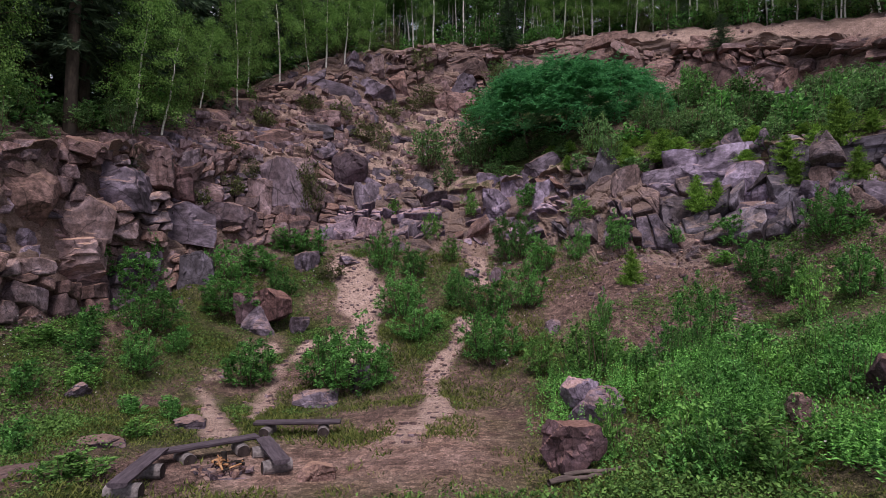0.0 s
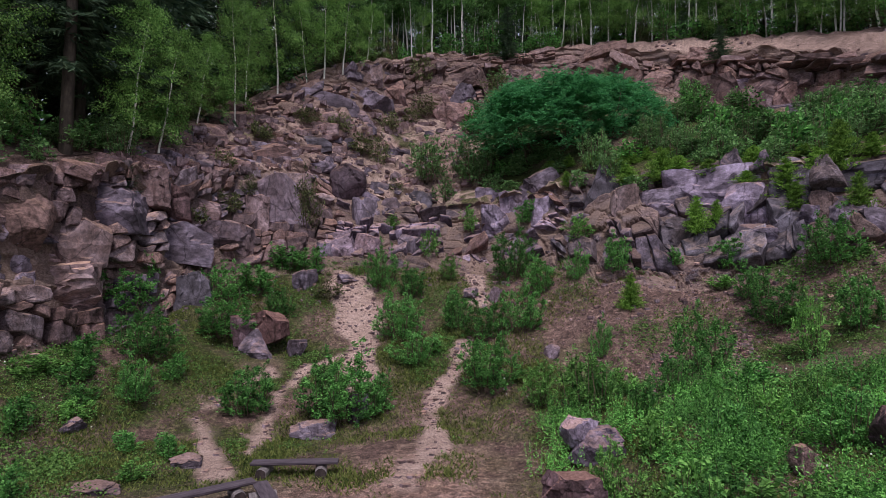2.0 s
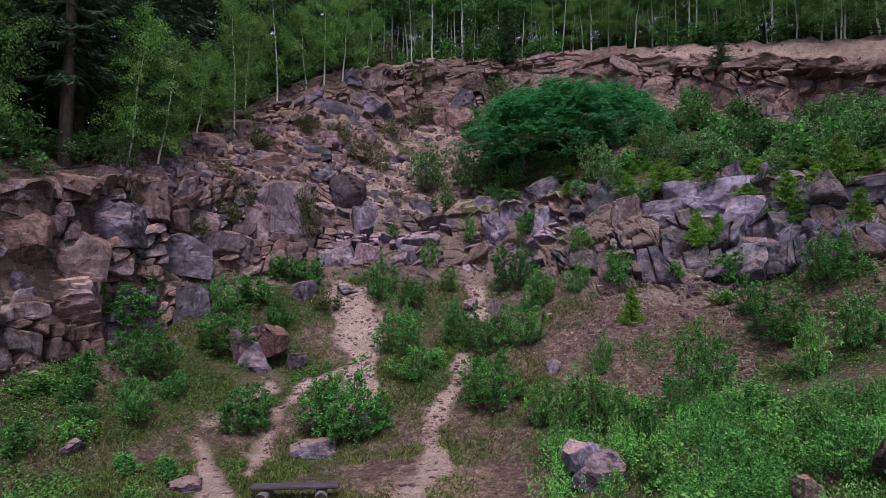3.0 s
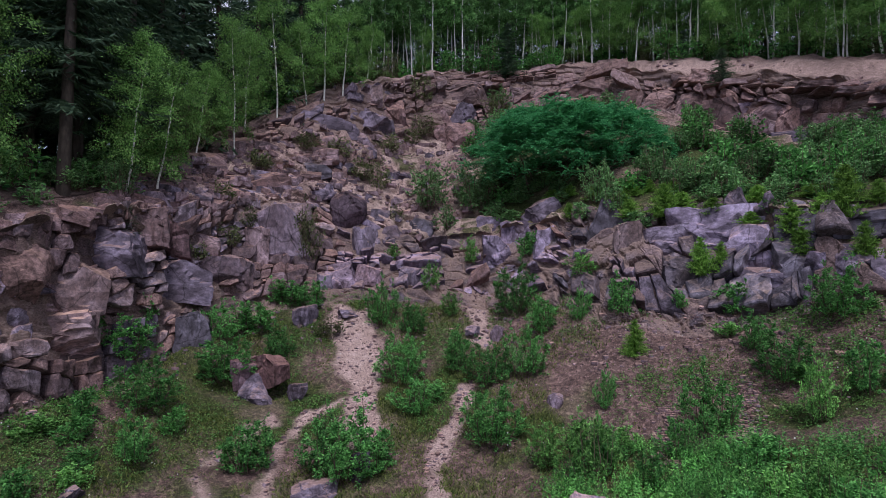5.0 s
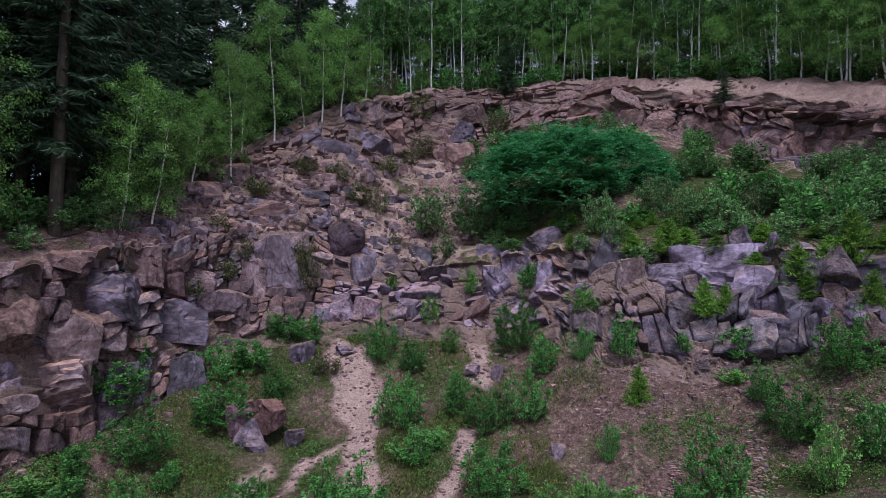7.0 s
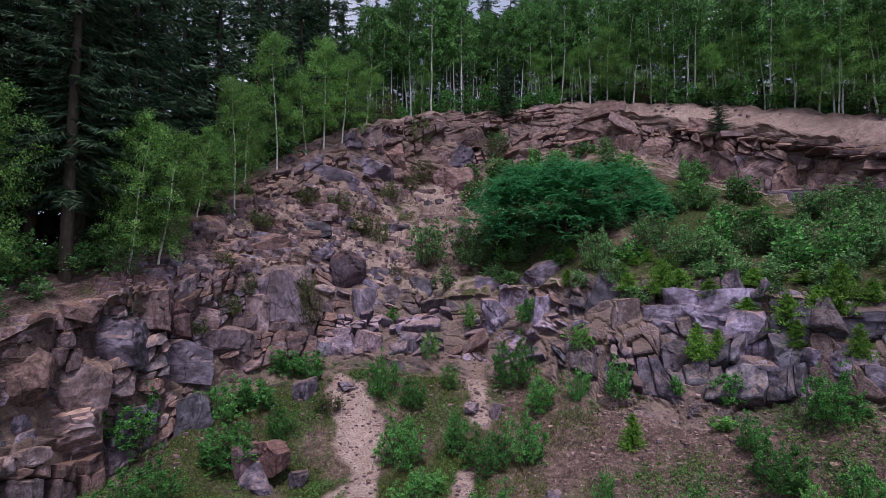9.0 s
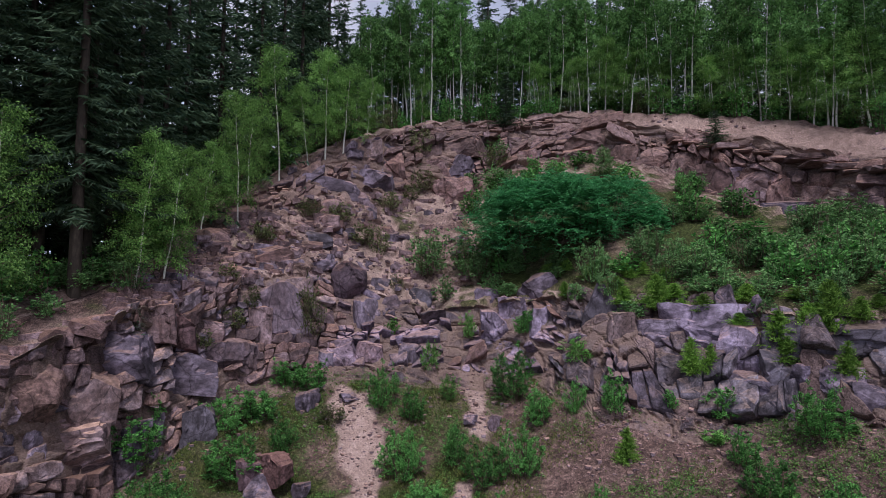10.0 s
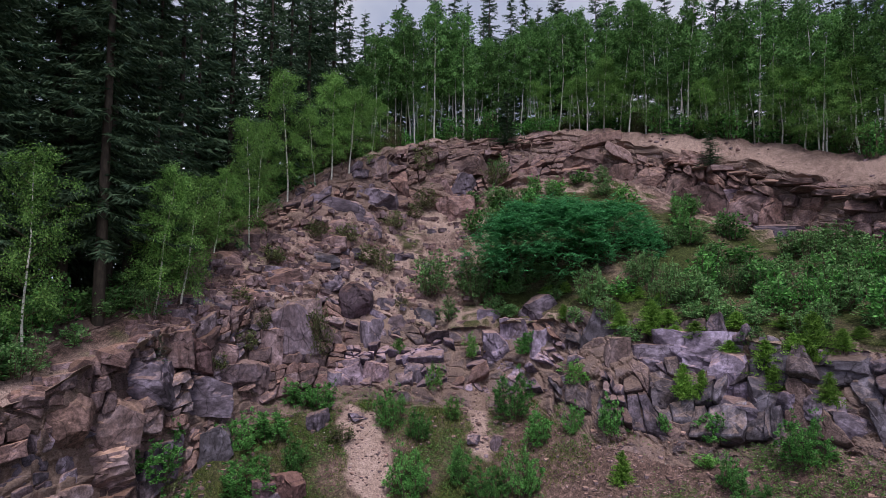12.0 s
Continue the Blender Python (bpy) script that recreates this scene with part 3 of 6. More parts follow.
def boulder(x, y, z, size, turn, seed, material, label, lean=0.0, lean_side=0.0, cuts=3, sphere=False, peak=0.0):
    """A separate boulder; z is its middle; peak narrows it towards the top."""
    rg = random.Random(seed)
    bm = bmesh.new()
    bmesh.ops.create_cube(bm, size=1.0)
    bmesh.ops.subdivide_edges(bm, edges=bm.edges[:], cuts=14, use_grid_fill=True)
    if sphere:
        for v in bm.verts:
            v.co = v.co.lerp(v.co.normalized() * 0.53, 0.86)
    # cleaved faces near the block's own joints, steps along cracks, broken grain
    planes = []
    for _ in range(cuts + 8):
        d = Vector((0, 0, 0))
        d[rg.randrange(3)] = rg.choice((-1, 1))
        stray = 0.22 if rg.random() < 0.5 and seed > 99 else 0.75
        d = (d + Vector((rg.gauss(0, stray), rg.gauss(0, stray), rg.gauss(0.1, stray)))).normalized()
        planes.append((d, rg.uniform(0.36, 0.47) if seed > 99 else rg.uniform(0.31, 0.45)))
    cracks = [(Vector((rg.gauss(0, 1), rg.gauss(0, 0.4), rg.gauss(0, 1))).normalized(), rg.uniform(-0.3, 0.3), Vector((rg.gauss(0, 0.6), rg.gauss(0, 1), rg.gauss(0, 0.6))).normalized(), rg.uniform(0.03, 0.1)) for _ in range(5)]
    for v in bm.verts:
        for d, reach in planes:
            over = v.co.dot(d) - reach
            if over > 0:
                v.co -= d * over * (0.5 if sphere else 1.0)
        for d, at, way, step in cracks:
            if v.co.dot(d) + 0.05 * noise.noise(v.co * 3) > at:
                v.co += (way - d * way.dot(d)) * step * (0.8 if sphere else 1.0)
        v.co.x *= 1 - peak * max(0.0, v.co.z + 0.3)
        v.co.y *= 1 - peak * max(0.0, v.co.z + 0.3)
        v.co += noise.noise_vector(v.co * 2.4 + Vector((seed, 0, 0))) * 0.035 + noise.noise_vector(v.co * 6 + Vector((0, seed, 0))) * 0.02 + noise.noise_vector(v.co * 14 + Vector((0, 0, seed))) * 0.01
    bmesh.ops.triangulate(bm, faces=bm.faces[:])
    me = bpy.data.meshes.new("boulder")
    bm.to_mesh(me)
    bm.free()
    me.materials.append(material)
    ob = put(new("boulder", me), place(x, y, z, turn, size, lean, lean_side))
    return tagged(ob, label, "boulder")


# ---- plants ----
def cross(a, b):
    return np.cross(a, b)


def unit(v):
    return v / (np.linalg.norm(v, axis=-1, keepdims=True) + 1e-9)


def leaves_np(at, ahead, size, rng, narrow=0.55, droop=0.0):
    """Diamond leaves: their roots, directions and lengths."""
    n = len(at)
    ahead = unit(ahead + rng.normal(0, 0.35, (n, 3)) + np.array([0, 0, -droop]))
    side = unit(cross(ahead, unit(rng.normal(0, 1, (n, 3)) + np.array([0, 0, 1.2]))))
    up = cross(side, ahead)
    size = np.asarray(size)[:, None]
    half = side * size * narrow * 0.5
    v = np.stack([at, at + ahead * size * 0.5 + half + up * size * 0.08, at + ahead * size, at + ahead * size * 0.5 - half + up * size * 0.08], 1).reshape(-1, 3)
    return v, np.arange(4 * n).reshape(n, 4)


def tube(line, radii, sides=5):
    """A tapering limb along a line of points."""
    line = np.asarray(line, float)
    n = len(line)
    along = unit(np.gradient(line, axis=0))
    ref = np.where(np.abs(along[:, 2:3]) > 0.9, [[1.0, 0, 0]], [[0, 0, 1.0]])
    s = unit(cross(along, ref))
    t = cross(s, along)
    ang = np.linspace(0, 2 * np.pi, sides, endpoint=False)
    ring = line[:, None, :] + np.asarray(radii)[:, None, None] * (np.cos(ang)[None, :, None] * s[:, None, :] + np.sin(ang)[None, :, None] * t[:, None, :])
    v = ring.reshape(-1, 3)
    f = [(i * sides + j, i * sides + (j + 1) % sides, (i + 1) * sides + (j + 1) % sides, (i + 1) * sides + j) for i in range(n - 1) for j in range(sides)]
    return v, np.array(f)


def joined(pieces):
    vs, fs, base = [], [], 0
    for v, f in pieces:
        vs.append(v)
        fs.append(f + base)
        base += len(v)
    return np.concatenate(vs), np.concatenate(fs)


def shrub(seed, high, wide, stems, count, leaf, material, bark=None, upright=0.6, name="shrub"):
    """A many-stemmed bush: stems with side twigs, leaves set along them."""
    rng = np.random.default_rng(seed)
    wood, roots, ways = [], [], []
    for _ in range(stems):
        a, spread = rng.uniform(0, 2 * np.pi), rng.uniform(0.1, 1.0) ** 0.7
        top = np.array([math.cos(a) * spread * wide * 0.36, math.sin(a) * spread * wide * 0.36, high * (1 - 0.55 * spread ** 2 * max(0.15, 1 - upright * 0.5)) * rng.uniform(0.62, 0.97)])
        foot = np.array([math.cos(a), math.sin(a), 0]) * wide * 0.20 * spread
        t = np.linspace(0, 1, 6)[:, None]
        bow = np.array([math.cos(a), math.sin(a), 0]) * wide * 0.08 * spread
        line = foot + (top - foot) * t + bow * np.sin(np.pi * t) + np.cumsum(rng.normal(0, 0.018 * high, (6, 3)), 0) * t
        wood.append(tube(line[[0, 2, 4, 5]], np.linspace(0.009, 0.003, 4) * high ** 0.7, 3))
        roots.append((line, rng.integers(9, 14)))
    per = max(2, round(count / (stems * 11)))
    at = []
    for line, twigs in roots:
        for _ in range(twigs):
            s = rng.uniform(0.05, 1.0)
            k = s * 5
            i = min(4, int(k))
            p = line[i] + (line[i + 1] - line[i]) * (k - i)
            out = unit(np.array([rng.normal(), rng.normal(), rng.uniform(0.0, 1.0)]))
            reach = wide * rng.uniform(0.07, 0.2) * (1.3 - 0.75 * s)
            u = rng.uniform(0.15, 1, per)[:, None]
            at.append(p + out * reach * u + rng.normal(0, 0.02 * high ** 0.5, (per, 3)))
            ways.append(np.repeat(out[None], per, 0))
    at, ways = np.concatenate(at), np.concatenate(ways)
    at[:, 2] = np.maximum(at[:, 2], 0.02)
    ob = new(name)
    if name == "shrub":
        part("stem", mesh_np("stem", *joined(wood), bark or TWIG), None, ob)
    part("foliage", mesh_np("foliage", *leaves_np(at, ways, leaf * rng.uniform(0.65, 1.25, len(at)), rng), material), None, ob)
    return ob


def broadleaf_tree(seed, high, wide, bare, limbs, count, leaf, material, bark, lean=0.03, trunk=0.012, name="birch_tree"):
    """A slender tree: trunk, rising limbs, and leaves in hanging sprays."""
    rng = np.random.default_rng(seed)
    t = np.linspace(0, 1, 12)[:, None]
    a = rng.uniform(0, 2 * np.pi)
    line = np.array([[0, 0, high]]) * t + np.array([[math.cos(a), math.sin(a), 0]]) * high * lean * t ** 1.5 + np.cumsum(rng.normal(0, 0.004 * high, (12, 3)) * [1, 1, 0], 0)
    line[0] = (0, 0, -0.3)
    stem = tube(line, (np.linspace(1, 0.12, 12)) * trunk * high, 7)
    wood, at, ways = [], [], []
    per = max(3, count // (limbs * 5))
    for k in range(limbs):
        s = bare + (1 - bare) * (k + rng.uniform(0, 1)) / limbs
        i = min(10, int(s * 11))
        p = line[i] + (line[i + 1] - line[i]) * (s * 11 - i)
        b = k * 2.4 + rng.uniform(-0.6, 0.6)
        rel = (s - bare) / (1 - bare)
        reach = wide * 0.5 * (0.35 + 1.0 * math.sin(math.pi * min(1, rel * 0.85 + 0.12)) ** 0.8) * rng.uniform(0.55, 1.1) * (1 - 0.45 * rel)
        out = np.array([math.cos(b), math.sin(b), 0.55 + 0.5 * rel])
        u = np.linspace(0, 1, 5)[:, None]
        limb = p + out * reach * u + np.array([0, 0, -0.35]) * reach * u ** 2.2
        wood.append(tube(limb[[0, 2, 4]], np.linspace(0.3, 0.06, 3) * trunk * high * 0.8, 3))
        for _ in range(5):
            w = rng.uniform(0.3, 1.05)
            c = p + out * reach * w + np.array([0, 0, -0.35]) * reach * w ** 2.2
            n = per
            drop = rng.uniform(0, 1, (n, 1))
            spray = unit(np.array([rng.normal(), rng.normal(), rng.normal() * 0.5 - 0.15]))
            at.append(c + spray * drop * wide * rng.uniform(0.08, 0.2) + np.array([0, 0, -1]) * drop ** 2 * wide * 0.06 + rng.normal(0, 0.035 * wide, (n, 3)))
            ways.append(np.repeat((spray + [0, 0, -0.4])[None], n, 0))
    at, ways = np.concatenate(at), np.concatenate(ways)
    ob = new(name)
    part("trunk", mesh_np("trunk", *stem, bark, True), None, ob)
    part("limb", mesh_np("limb", *joined(wood), TWIG), None, ob)
    part("crown", mesh_np("crown", *leaves_np(at, ways, leaf * rng.uniform(0.65, 1.3, len(at)), rng, 0.65, 0.3), material), None, ob)
    return ob


def spruce(seed, high, wide, bare, whorls, arms, twigs, material, name="spruce_tree", droop=0.35, twig=0.5, slim=0.075, jumble=0.5, bushy=False):
    """A conifer: straight trunk, whorls of boughs, each bough a spray of needled twigs."""
    rng = np.random.default_rng(seed)
    t = np.linspace(0, 1, 8)
    stem = tube(np.stack([0 * t, 0 * t, t * high - 0.2], 1), np.linspace(1, 0.05, 8) * high * 0.0092 + 0.004, 8)
    vs = []
    for k in range(whorls):
        s = bare + (0.985 - bare) * (k / whorls) ** 0.95
        rel = (s - bare) / (1 - bare)
        for j in range(arms):
            b = rng.uniform(0, 2 * np.pi)
            reach = wide * 0.5 * ((1 - rel) ** 0.75 * 0.92 + 0.08) * rng.uniform(0.6, 1.08)
            root = np.array([0, 0, high * min(0.985, s + rng.uniform(-jumble, jumble) / whorls)])
            out = np.array([math.cos(b), math.sin(b), 0.0])
            side = np.array([-math.sin(b), math.cos(b), 0.0])
            fall = droop * (1 - rel) + 0.05
            u = np.linspace(0.06, 1, twigs)[:, None]
            axis = root + out * reach * u + np.array([0, 0, 1.0]) * reach * (0.25 * rel * u - fall * u + 0.42 * fall * u ** 3)
            length = (reach * twig * (1 - 0.7 * u) * rng.uniform(0.5, 1.25, (twigs, 1)) + 0.03 * wide)
            for sign in (-1, 1):
                tip = axis + (side * sign * rng.uniform(0.2, 0.95, (twigs, 1)) + out * rng.uniform(0.1, 0.9, (twigs, 1))) * length + np.array([0, 0, -1.0]) * length * rng.uniform(0.0, 0.9, (twigs, 1)) * (0.3 + droop)
                if bushy:
                    tip = axis + unit(rng.normal(0, 0.8, (twigs, 3)) + out * 0.8 + [0, 0, 0.5]) * length * rng.uniform(0.5, 1.0, (twigs, 1))
                base = unit(out + rng.normal(0, 0.6, (twigs, 3))) * (slim * length + 0.004 * wide)
                vs.append(np.stack([axis - base, axis + base, tip], 1).reshape(-1, 3))
    v = np.concatenate(vs)
    ob = new(name)
    part("trunk", mesh_np("trunk", *stem, BARK, True), None, ob)
    part("crown", mesh_np("crown", v, np.arange(len(v)).reshape(-1, 3), material), None, ob)
    return ob


def feather_bush(seed, high, wide, deep, fronds, material):
    """A broad thicket of pinnate fronds spread in layers on forking stems."""
    rng = np.random.default_rng(seed)
    wood, at, ways, sizes = [], [], [], []
    for _ in range(22):
        a, s = rng.uniform(0, 2 * np.pi), math.sqrt(rng.uniform(0, 1)) * 0.8
        foot = np.array([math.cos(a) * s * wide * 0.36, math.sin(a) * s * deep * 0.36, 0])
        top = np.array([math.cos(a) * s * wide / 2, math.sin(a) * s * deep / 2, high * (0.9 - 0.5 * s * s)])
        u = np.linspace(0, 1, 6)[:, None]
        wood.append(tube(foot + (top - foot) * u + rng.normal(0, 0.1, (6, 3)) * u, np.linspace(0.055, 0.012, 6), 5))
    k = np.linspace(0.12, 1, 8)[:, None]
    tufts = fronds // 6
    for _ in range(tufts):
        a, s = rng.uniform(0, 2 * np.pi), math.sqrt(rng.uniform(0, 1))
        lobes = 0.82 + 0.12 * math.sin(3 * a + 1.0) + 0.08 * math.sin(7 * a)
        x, y = math.cos(a) * s * wide / 2 * lobes, math.sin(a) * s * deep / 2 * lobes
        roof = high * (1 - 0.66 * s ** 5) * (0.88 + 0.14 * math.sin(x * 1.7 + seed) * math.cos(y * 1.9))
        z = roof * (1 - (0.14 if rng.random() < 0.6 else 0.5 + 0.4 * s) * rng.uniform(0, 1) ** 1.3)
        centre = np.array([x, y, max(0.4, z)])
        for _ in range(6):
            b = rng.uniform(0, 2 * np.pi)
            out = np.array([math.cos(b), math.sin(b), rng.uniform(-0.2, 1.0)])
            length = rng.uniform(0.5, 0.95)
            axis = centre + out * length * k + np.array([0, 0, -0.45]) * length * k ** 2
            side = np.array([-out[1], out[0], 0])
            for sign in (-1, 1):
                at.append(axis)
                ways.append(np.repeat((side * sign + out * 0.45 + [0, 0, -0.15])[None], 8, 0))
                sizes.append(np.full(8, length * 0.21) * (1.1 - 0.5 * k[:, 0]))
    at, ways, sizes = np.concatenate(at), np.concatenate(ways), np.concatenate(sizes)
    n = len(at)
    ahead = unit(ways + rng.normal(0, 0.3, (n, 3)))
    side = unit(cross(ahead, np.array([0, 0, 1.0]) + rng.normal(0, 0.25, (n, 3))))
    half = side * sizes[:, None] * 0.34
    mid = at + ahead * sizes[:, None] * 0.5
    v = np.stack([at, mid + half, at + ahead * sizes[:, None], mid - half], 1).reshape(-1, 3)
    ob = new("sumac_thicket")
    for limb in wood:
        part("stem", mesh_np("stem", *limb, TWIG), None, ob)
    part("foliage", mesh_np("foliage", v, np.arange(4 * n).reshape(n, 4), material), None, ob)
    return ob


# ---- separate boulders ----
FLOOR_STONES = [
    # x, y, lift of the middle above the ground, size, turn, seed, material, label
    (2.2, 10.3, 0.36, (1.12, 0.95, 1.05), 20, 3, STONE_RUST, "large rusty brown boulder with cleaved faces beside weeds"),
    (3.15, 12.95, 0.62, (0.95, 0.75, 0.8), 60, 5, STONE_PALE, "pale grey cracked boulder among tall weeds"),
    (3.5, 12.6, 0.25, (0.95, 0.8, 0.85), 20, 6, STONE_PALE, "grey block of rock among tall weeds"),
    (-2.3, 10.3, 0.13, (0.72, 0.5, 0.42), 10, 7, STONE_BUFF, "single pale block of stone on trodden earth"),
    (6.5, 10.1, 0.2, (0.55, 0.45, 0.5), 12, 15, STONE_BUFF, "buff stone half hidden by weeds"),
    (7.75, 9.6, 0.3, (1.0, 0.8, 0.85), 70, 16, STONE_RUST, "dark red boulder in weeds at the slope foot"),
    (-6.15, 13.4, 0.06, (0.75, 0.6, 0.42), 20, 17, STONE_GREY, "flat grey stone beside the trail"),
    (-6.9, 11.4, 0.04, (0.95, 0.6, 0.3), 20, 18, STONE_GREY, "flat grey stone sunk in the grass"),
    (-7.5, 9.6, 0.02, (1.1, 0.6, 0.3), 70, 19, STONE_GREY, "flat pale stone sunk in the grass"),
    (-9.6, 14.7, 0.1, (0.65, 0.5, 0.42), 70, 20, STONE_GREY, "small grey stone on the grassy slope"),
]
SLOPE_STONES = [
    (-3.75, 16.5, 0.22, (1.35, 0.7, 0.68), 5, 8, STONE_GREY, "grey slab of rock under a bush"),
    (-2.6, 17.1, 0.35, (0.8, 0.6, 1.05), 40, 9, STONE_GREY, "upright grey stone leaning under a bush"),
    (4.05, 19.9, 0.18, (0.6, 0.45, 0.6), 15, 10, STONE_GREY, "small blue-grey stone on the grassy slope"),
    (-7.9, 22.3, 0.6, (1.3, 1.1, 1.5), 25, 11, STONE_RUST, "rusty red boulder leaning against another"),
    (-6.75, 22.4, 0.9, (1.7, 1.3, 1.55), -30, 12, STONE_RUST, "rusty red boulder split by joints"),
    (-7.2, 21.6, 0.35, (1.6, 1.0, 1.15), 15, 13, STONE_GREY, "grey wedge-shaped boulder below rusty ones"),
    (-5.75, 21.9, 0.25, (0.7, 0.55, 0.75), 50, 14, STONE_GREY, "small grey boulder beside the trail"),
    (-4.55, 26.6, 0.1, (1.1, 0.8, 0.5), 10, 21, STONE_GREY, "flat grey slab lying on bare sand"),
    (-6.5, 25.9, 0.35, (1.3, 0.8, 1.35), 30, 22, STONE_GREY, "dark upright slab among bushes"),
    (-10.6, 23.6, 0.3, (1.5, 1.2, 2.0), 30, 23, STONE, "grey and rust block at the face's foot"),
    (2.4, 24.7, 0.2, (0.7, 0.6, 0.9), 30, 40, STONE_GREY, "grey stone at the bare gully's foot"),
    (1.3, 25.0, 0.15, (0.9, 0.6, 0.6), 60, 43, STONE_GREY, "low grey stone in the bare gully"),
]
for bx, by, lift, size, turn, seed, material, label in FLOOR_STONES + SLOPE_STONES:
    boulder(bx, by, ground_at(bx, by) + lift, size, turn, seed, material, label, peak=1.0 if "wedge" in label else 0.0)

# large single blocks of the faces: x, y, z, width, height
BLOCKS_LEFT = [
    (-12.93, 21.04, 7.83, 2.6, 2.0, STONE_GREY, "broad smooth grey block at the top of the face"),
    (-13.66, 17.61, 6.59, 1.7, 1.7, STONE_BUFF, "buff grey block split by slanting joints"),
    (-13.13, 19.38, 6.2, 1.8, 2.0, STONE_BUFF, "rounded brown block standing in the face"),
    (-12.93, 19.0, 4.54, 2.3, 1.7, STONE_BUFF, "sandy buff block low in the face"),
    (-8.7, 28.82, 8.86, 2.8, 3.9, STONE_GREY, "huge smooth grey slab standing in the face"),
    (-12.5, 22.95, 8.59, 1.8, 1.7, STONE_FACE, "brown block beside a deep joint"),
    (-11.91, 24.16, 8.15, 1.4, 1.7, STONE_RUST, "rusty crumbling block in the face"),
    (-9.42, 27.88, 8.03, 1.3, 1.9, STONE_FACE, "curved brown column of rock"),
    (-10.53, 26.21, 6.92, 2.2, 1.6, STONE_GREY, "rounded grey block under a ledge"),
    (-11.49, 23.85, 6.21, 2.4, 1.6, STONE_GREY, "lilac grey block at the face's foot"),
    (-9.81, 26.87, 6.57, 1.5, 1.8, STONE_FACE, "brown jointed block at the face's foot"),
]
BLOCKS_MIDDLE = [
    (-4.48, 30.92, 8.57, 1.5, 1.8, STONE_GREY, "grey cube-shaped boulder on the slope"),
    (-2.8, 31.97, 9.19, 1.8, 1.65, STONE_GREY, "pointed grey boulder on the slope"),
    (-1.21, 32.37, 9.73, 1.3, 1.2, STONE, "dark grey boulder on the slope"),
    (-1.59, 29.84, 7.39, 1.6, 1.2, STONE_PALE, "bluish pale boulder below the gully"),
    (-1.78, 28.83, 6.44, 1.0, 1.4, STONE_GREY, "upright grey stone among bushes"),
    (-5.18, 29.13, 6.54, 1.5, 1.6, STONE_PALE, "pale broken block at the sand's edge"),
    (-3.82, 29.12, 6.55, 1.3, 1.3, STONE_PALE, "pale split block at the sand's edge"),
    (-6.15, 28.73, 6.41, 1.2, 1.4, STONE_GREY, "grey block at the sand's edge"),
    (3.01, 29.74, 7.94, 1.5, 1.8, STONE_PALE, "pale lilac block in broken rock"),
    (4.08, 29.81, 8.87, 1.3, 1.7, STONE_PALE, "pale leaning block in broken rock"),
    (2.79, 31.34, 9.62, 1.7, 1.3, STONE_PALE, "pale fractured ledge of rock"),
    (5.52, 28.58, 8.53, 1.4, 1.9, STONE_PALE, "boulder with a flat bright face"),
    (5.74, 30.26, 10.28, 2.0, 1.45, STONE_GREY, "grey angular boulder under the thicket"),
]
BLOCKS_RIGHT = [
    (7.9, 26.47, 9.15, 1.7, 2.1, STONE, "dark pointed slab standing at the ledge"),
    (11.41, 23.19, 8.59, 2.9, 1.9, STONE_PALE, "smooth sloping grey block in the face"),
    (12.5, 21.85, 8.2, 1.5, 1.4, STONE_PALE, "pale streaked top of a rock pillar"),
    (12.25, 21.5, 7.3, 1.4, 1.5, STONE_PALE, "pale streaked middle of a rock pillar"),
    (12.05, 21.02, 6.4, 1.3, 1.1, STONE_GREY, "grey base of a rock pillar"),
    (13.59, 19.66, 6.96, 0.95, 0.9, STONE_PALE, "pale stone fallen from the face"),
    (14.09, 18.67, 6.88, 1.3, 1.2, STONE_GREY, "grey block fallen from the face"),
    (14.36, 17.91, 6.63, 1.5, 1.1, STONE_GREY, "grey angular block at the slope's top"),
    (15.1, 18.97, 8.42, 2.2, 1.4, STONE, "dark block under a bank of soil"),
    (9.59, 24.18, 8.09, 1.9, 1.2, STONE_GREY, "grey shelf of rock in the face"),
    (8.28, 24.86, 7.9, 1.4, 1.7, STONE, "dark block in the shaded face"),
    (9.83, 23.03, 6.86, 1.6, 1.3, STONE, "dark low block in the shaded face"),
    (13.12, 20.55, 7.21, 1.8, 1.6, STONE, "dark red crumbling block in the face"),
]
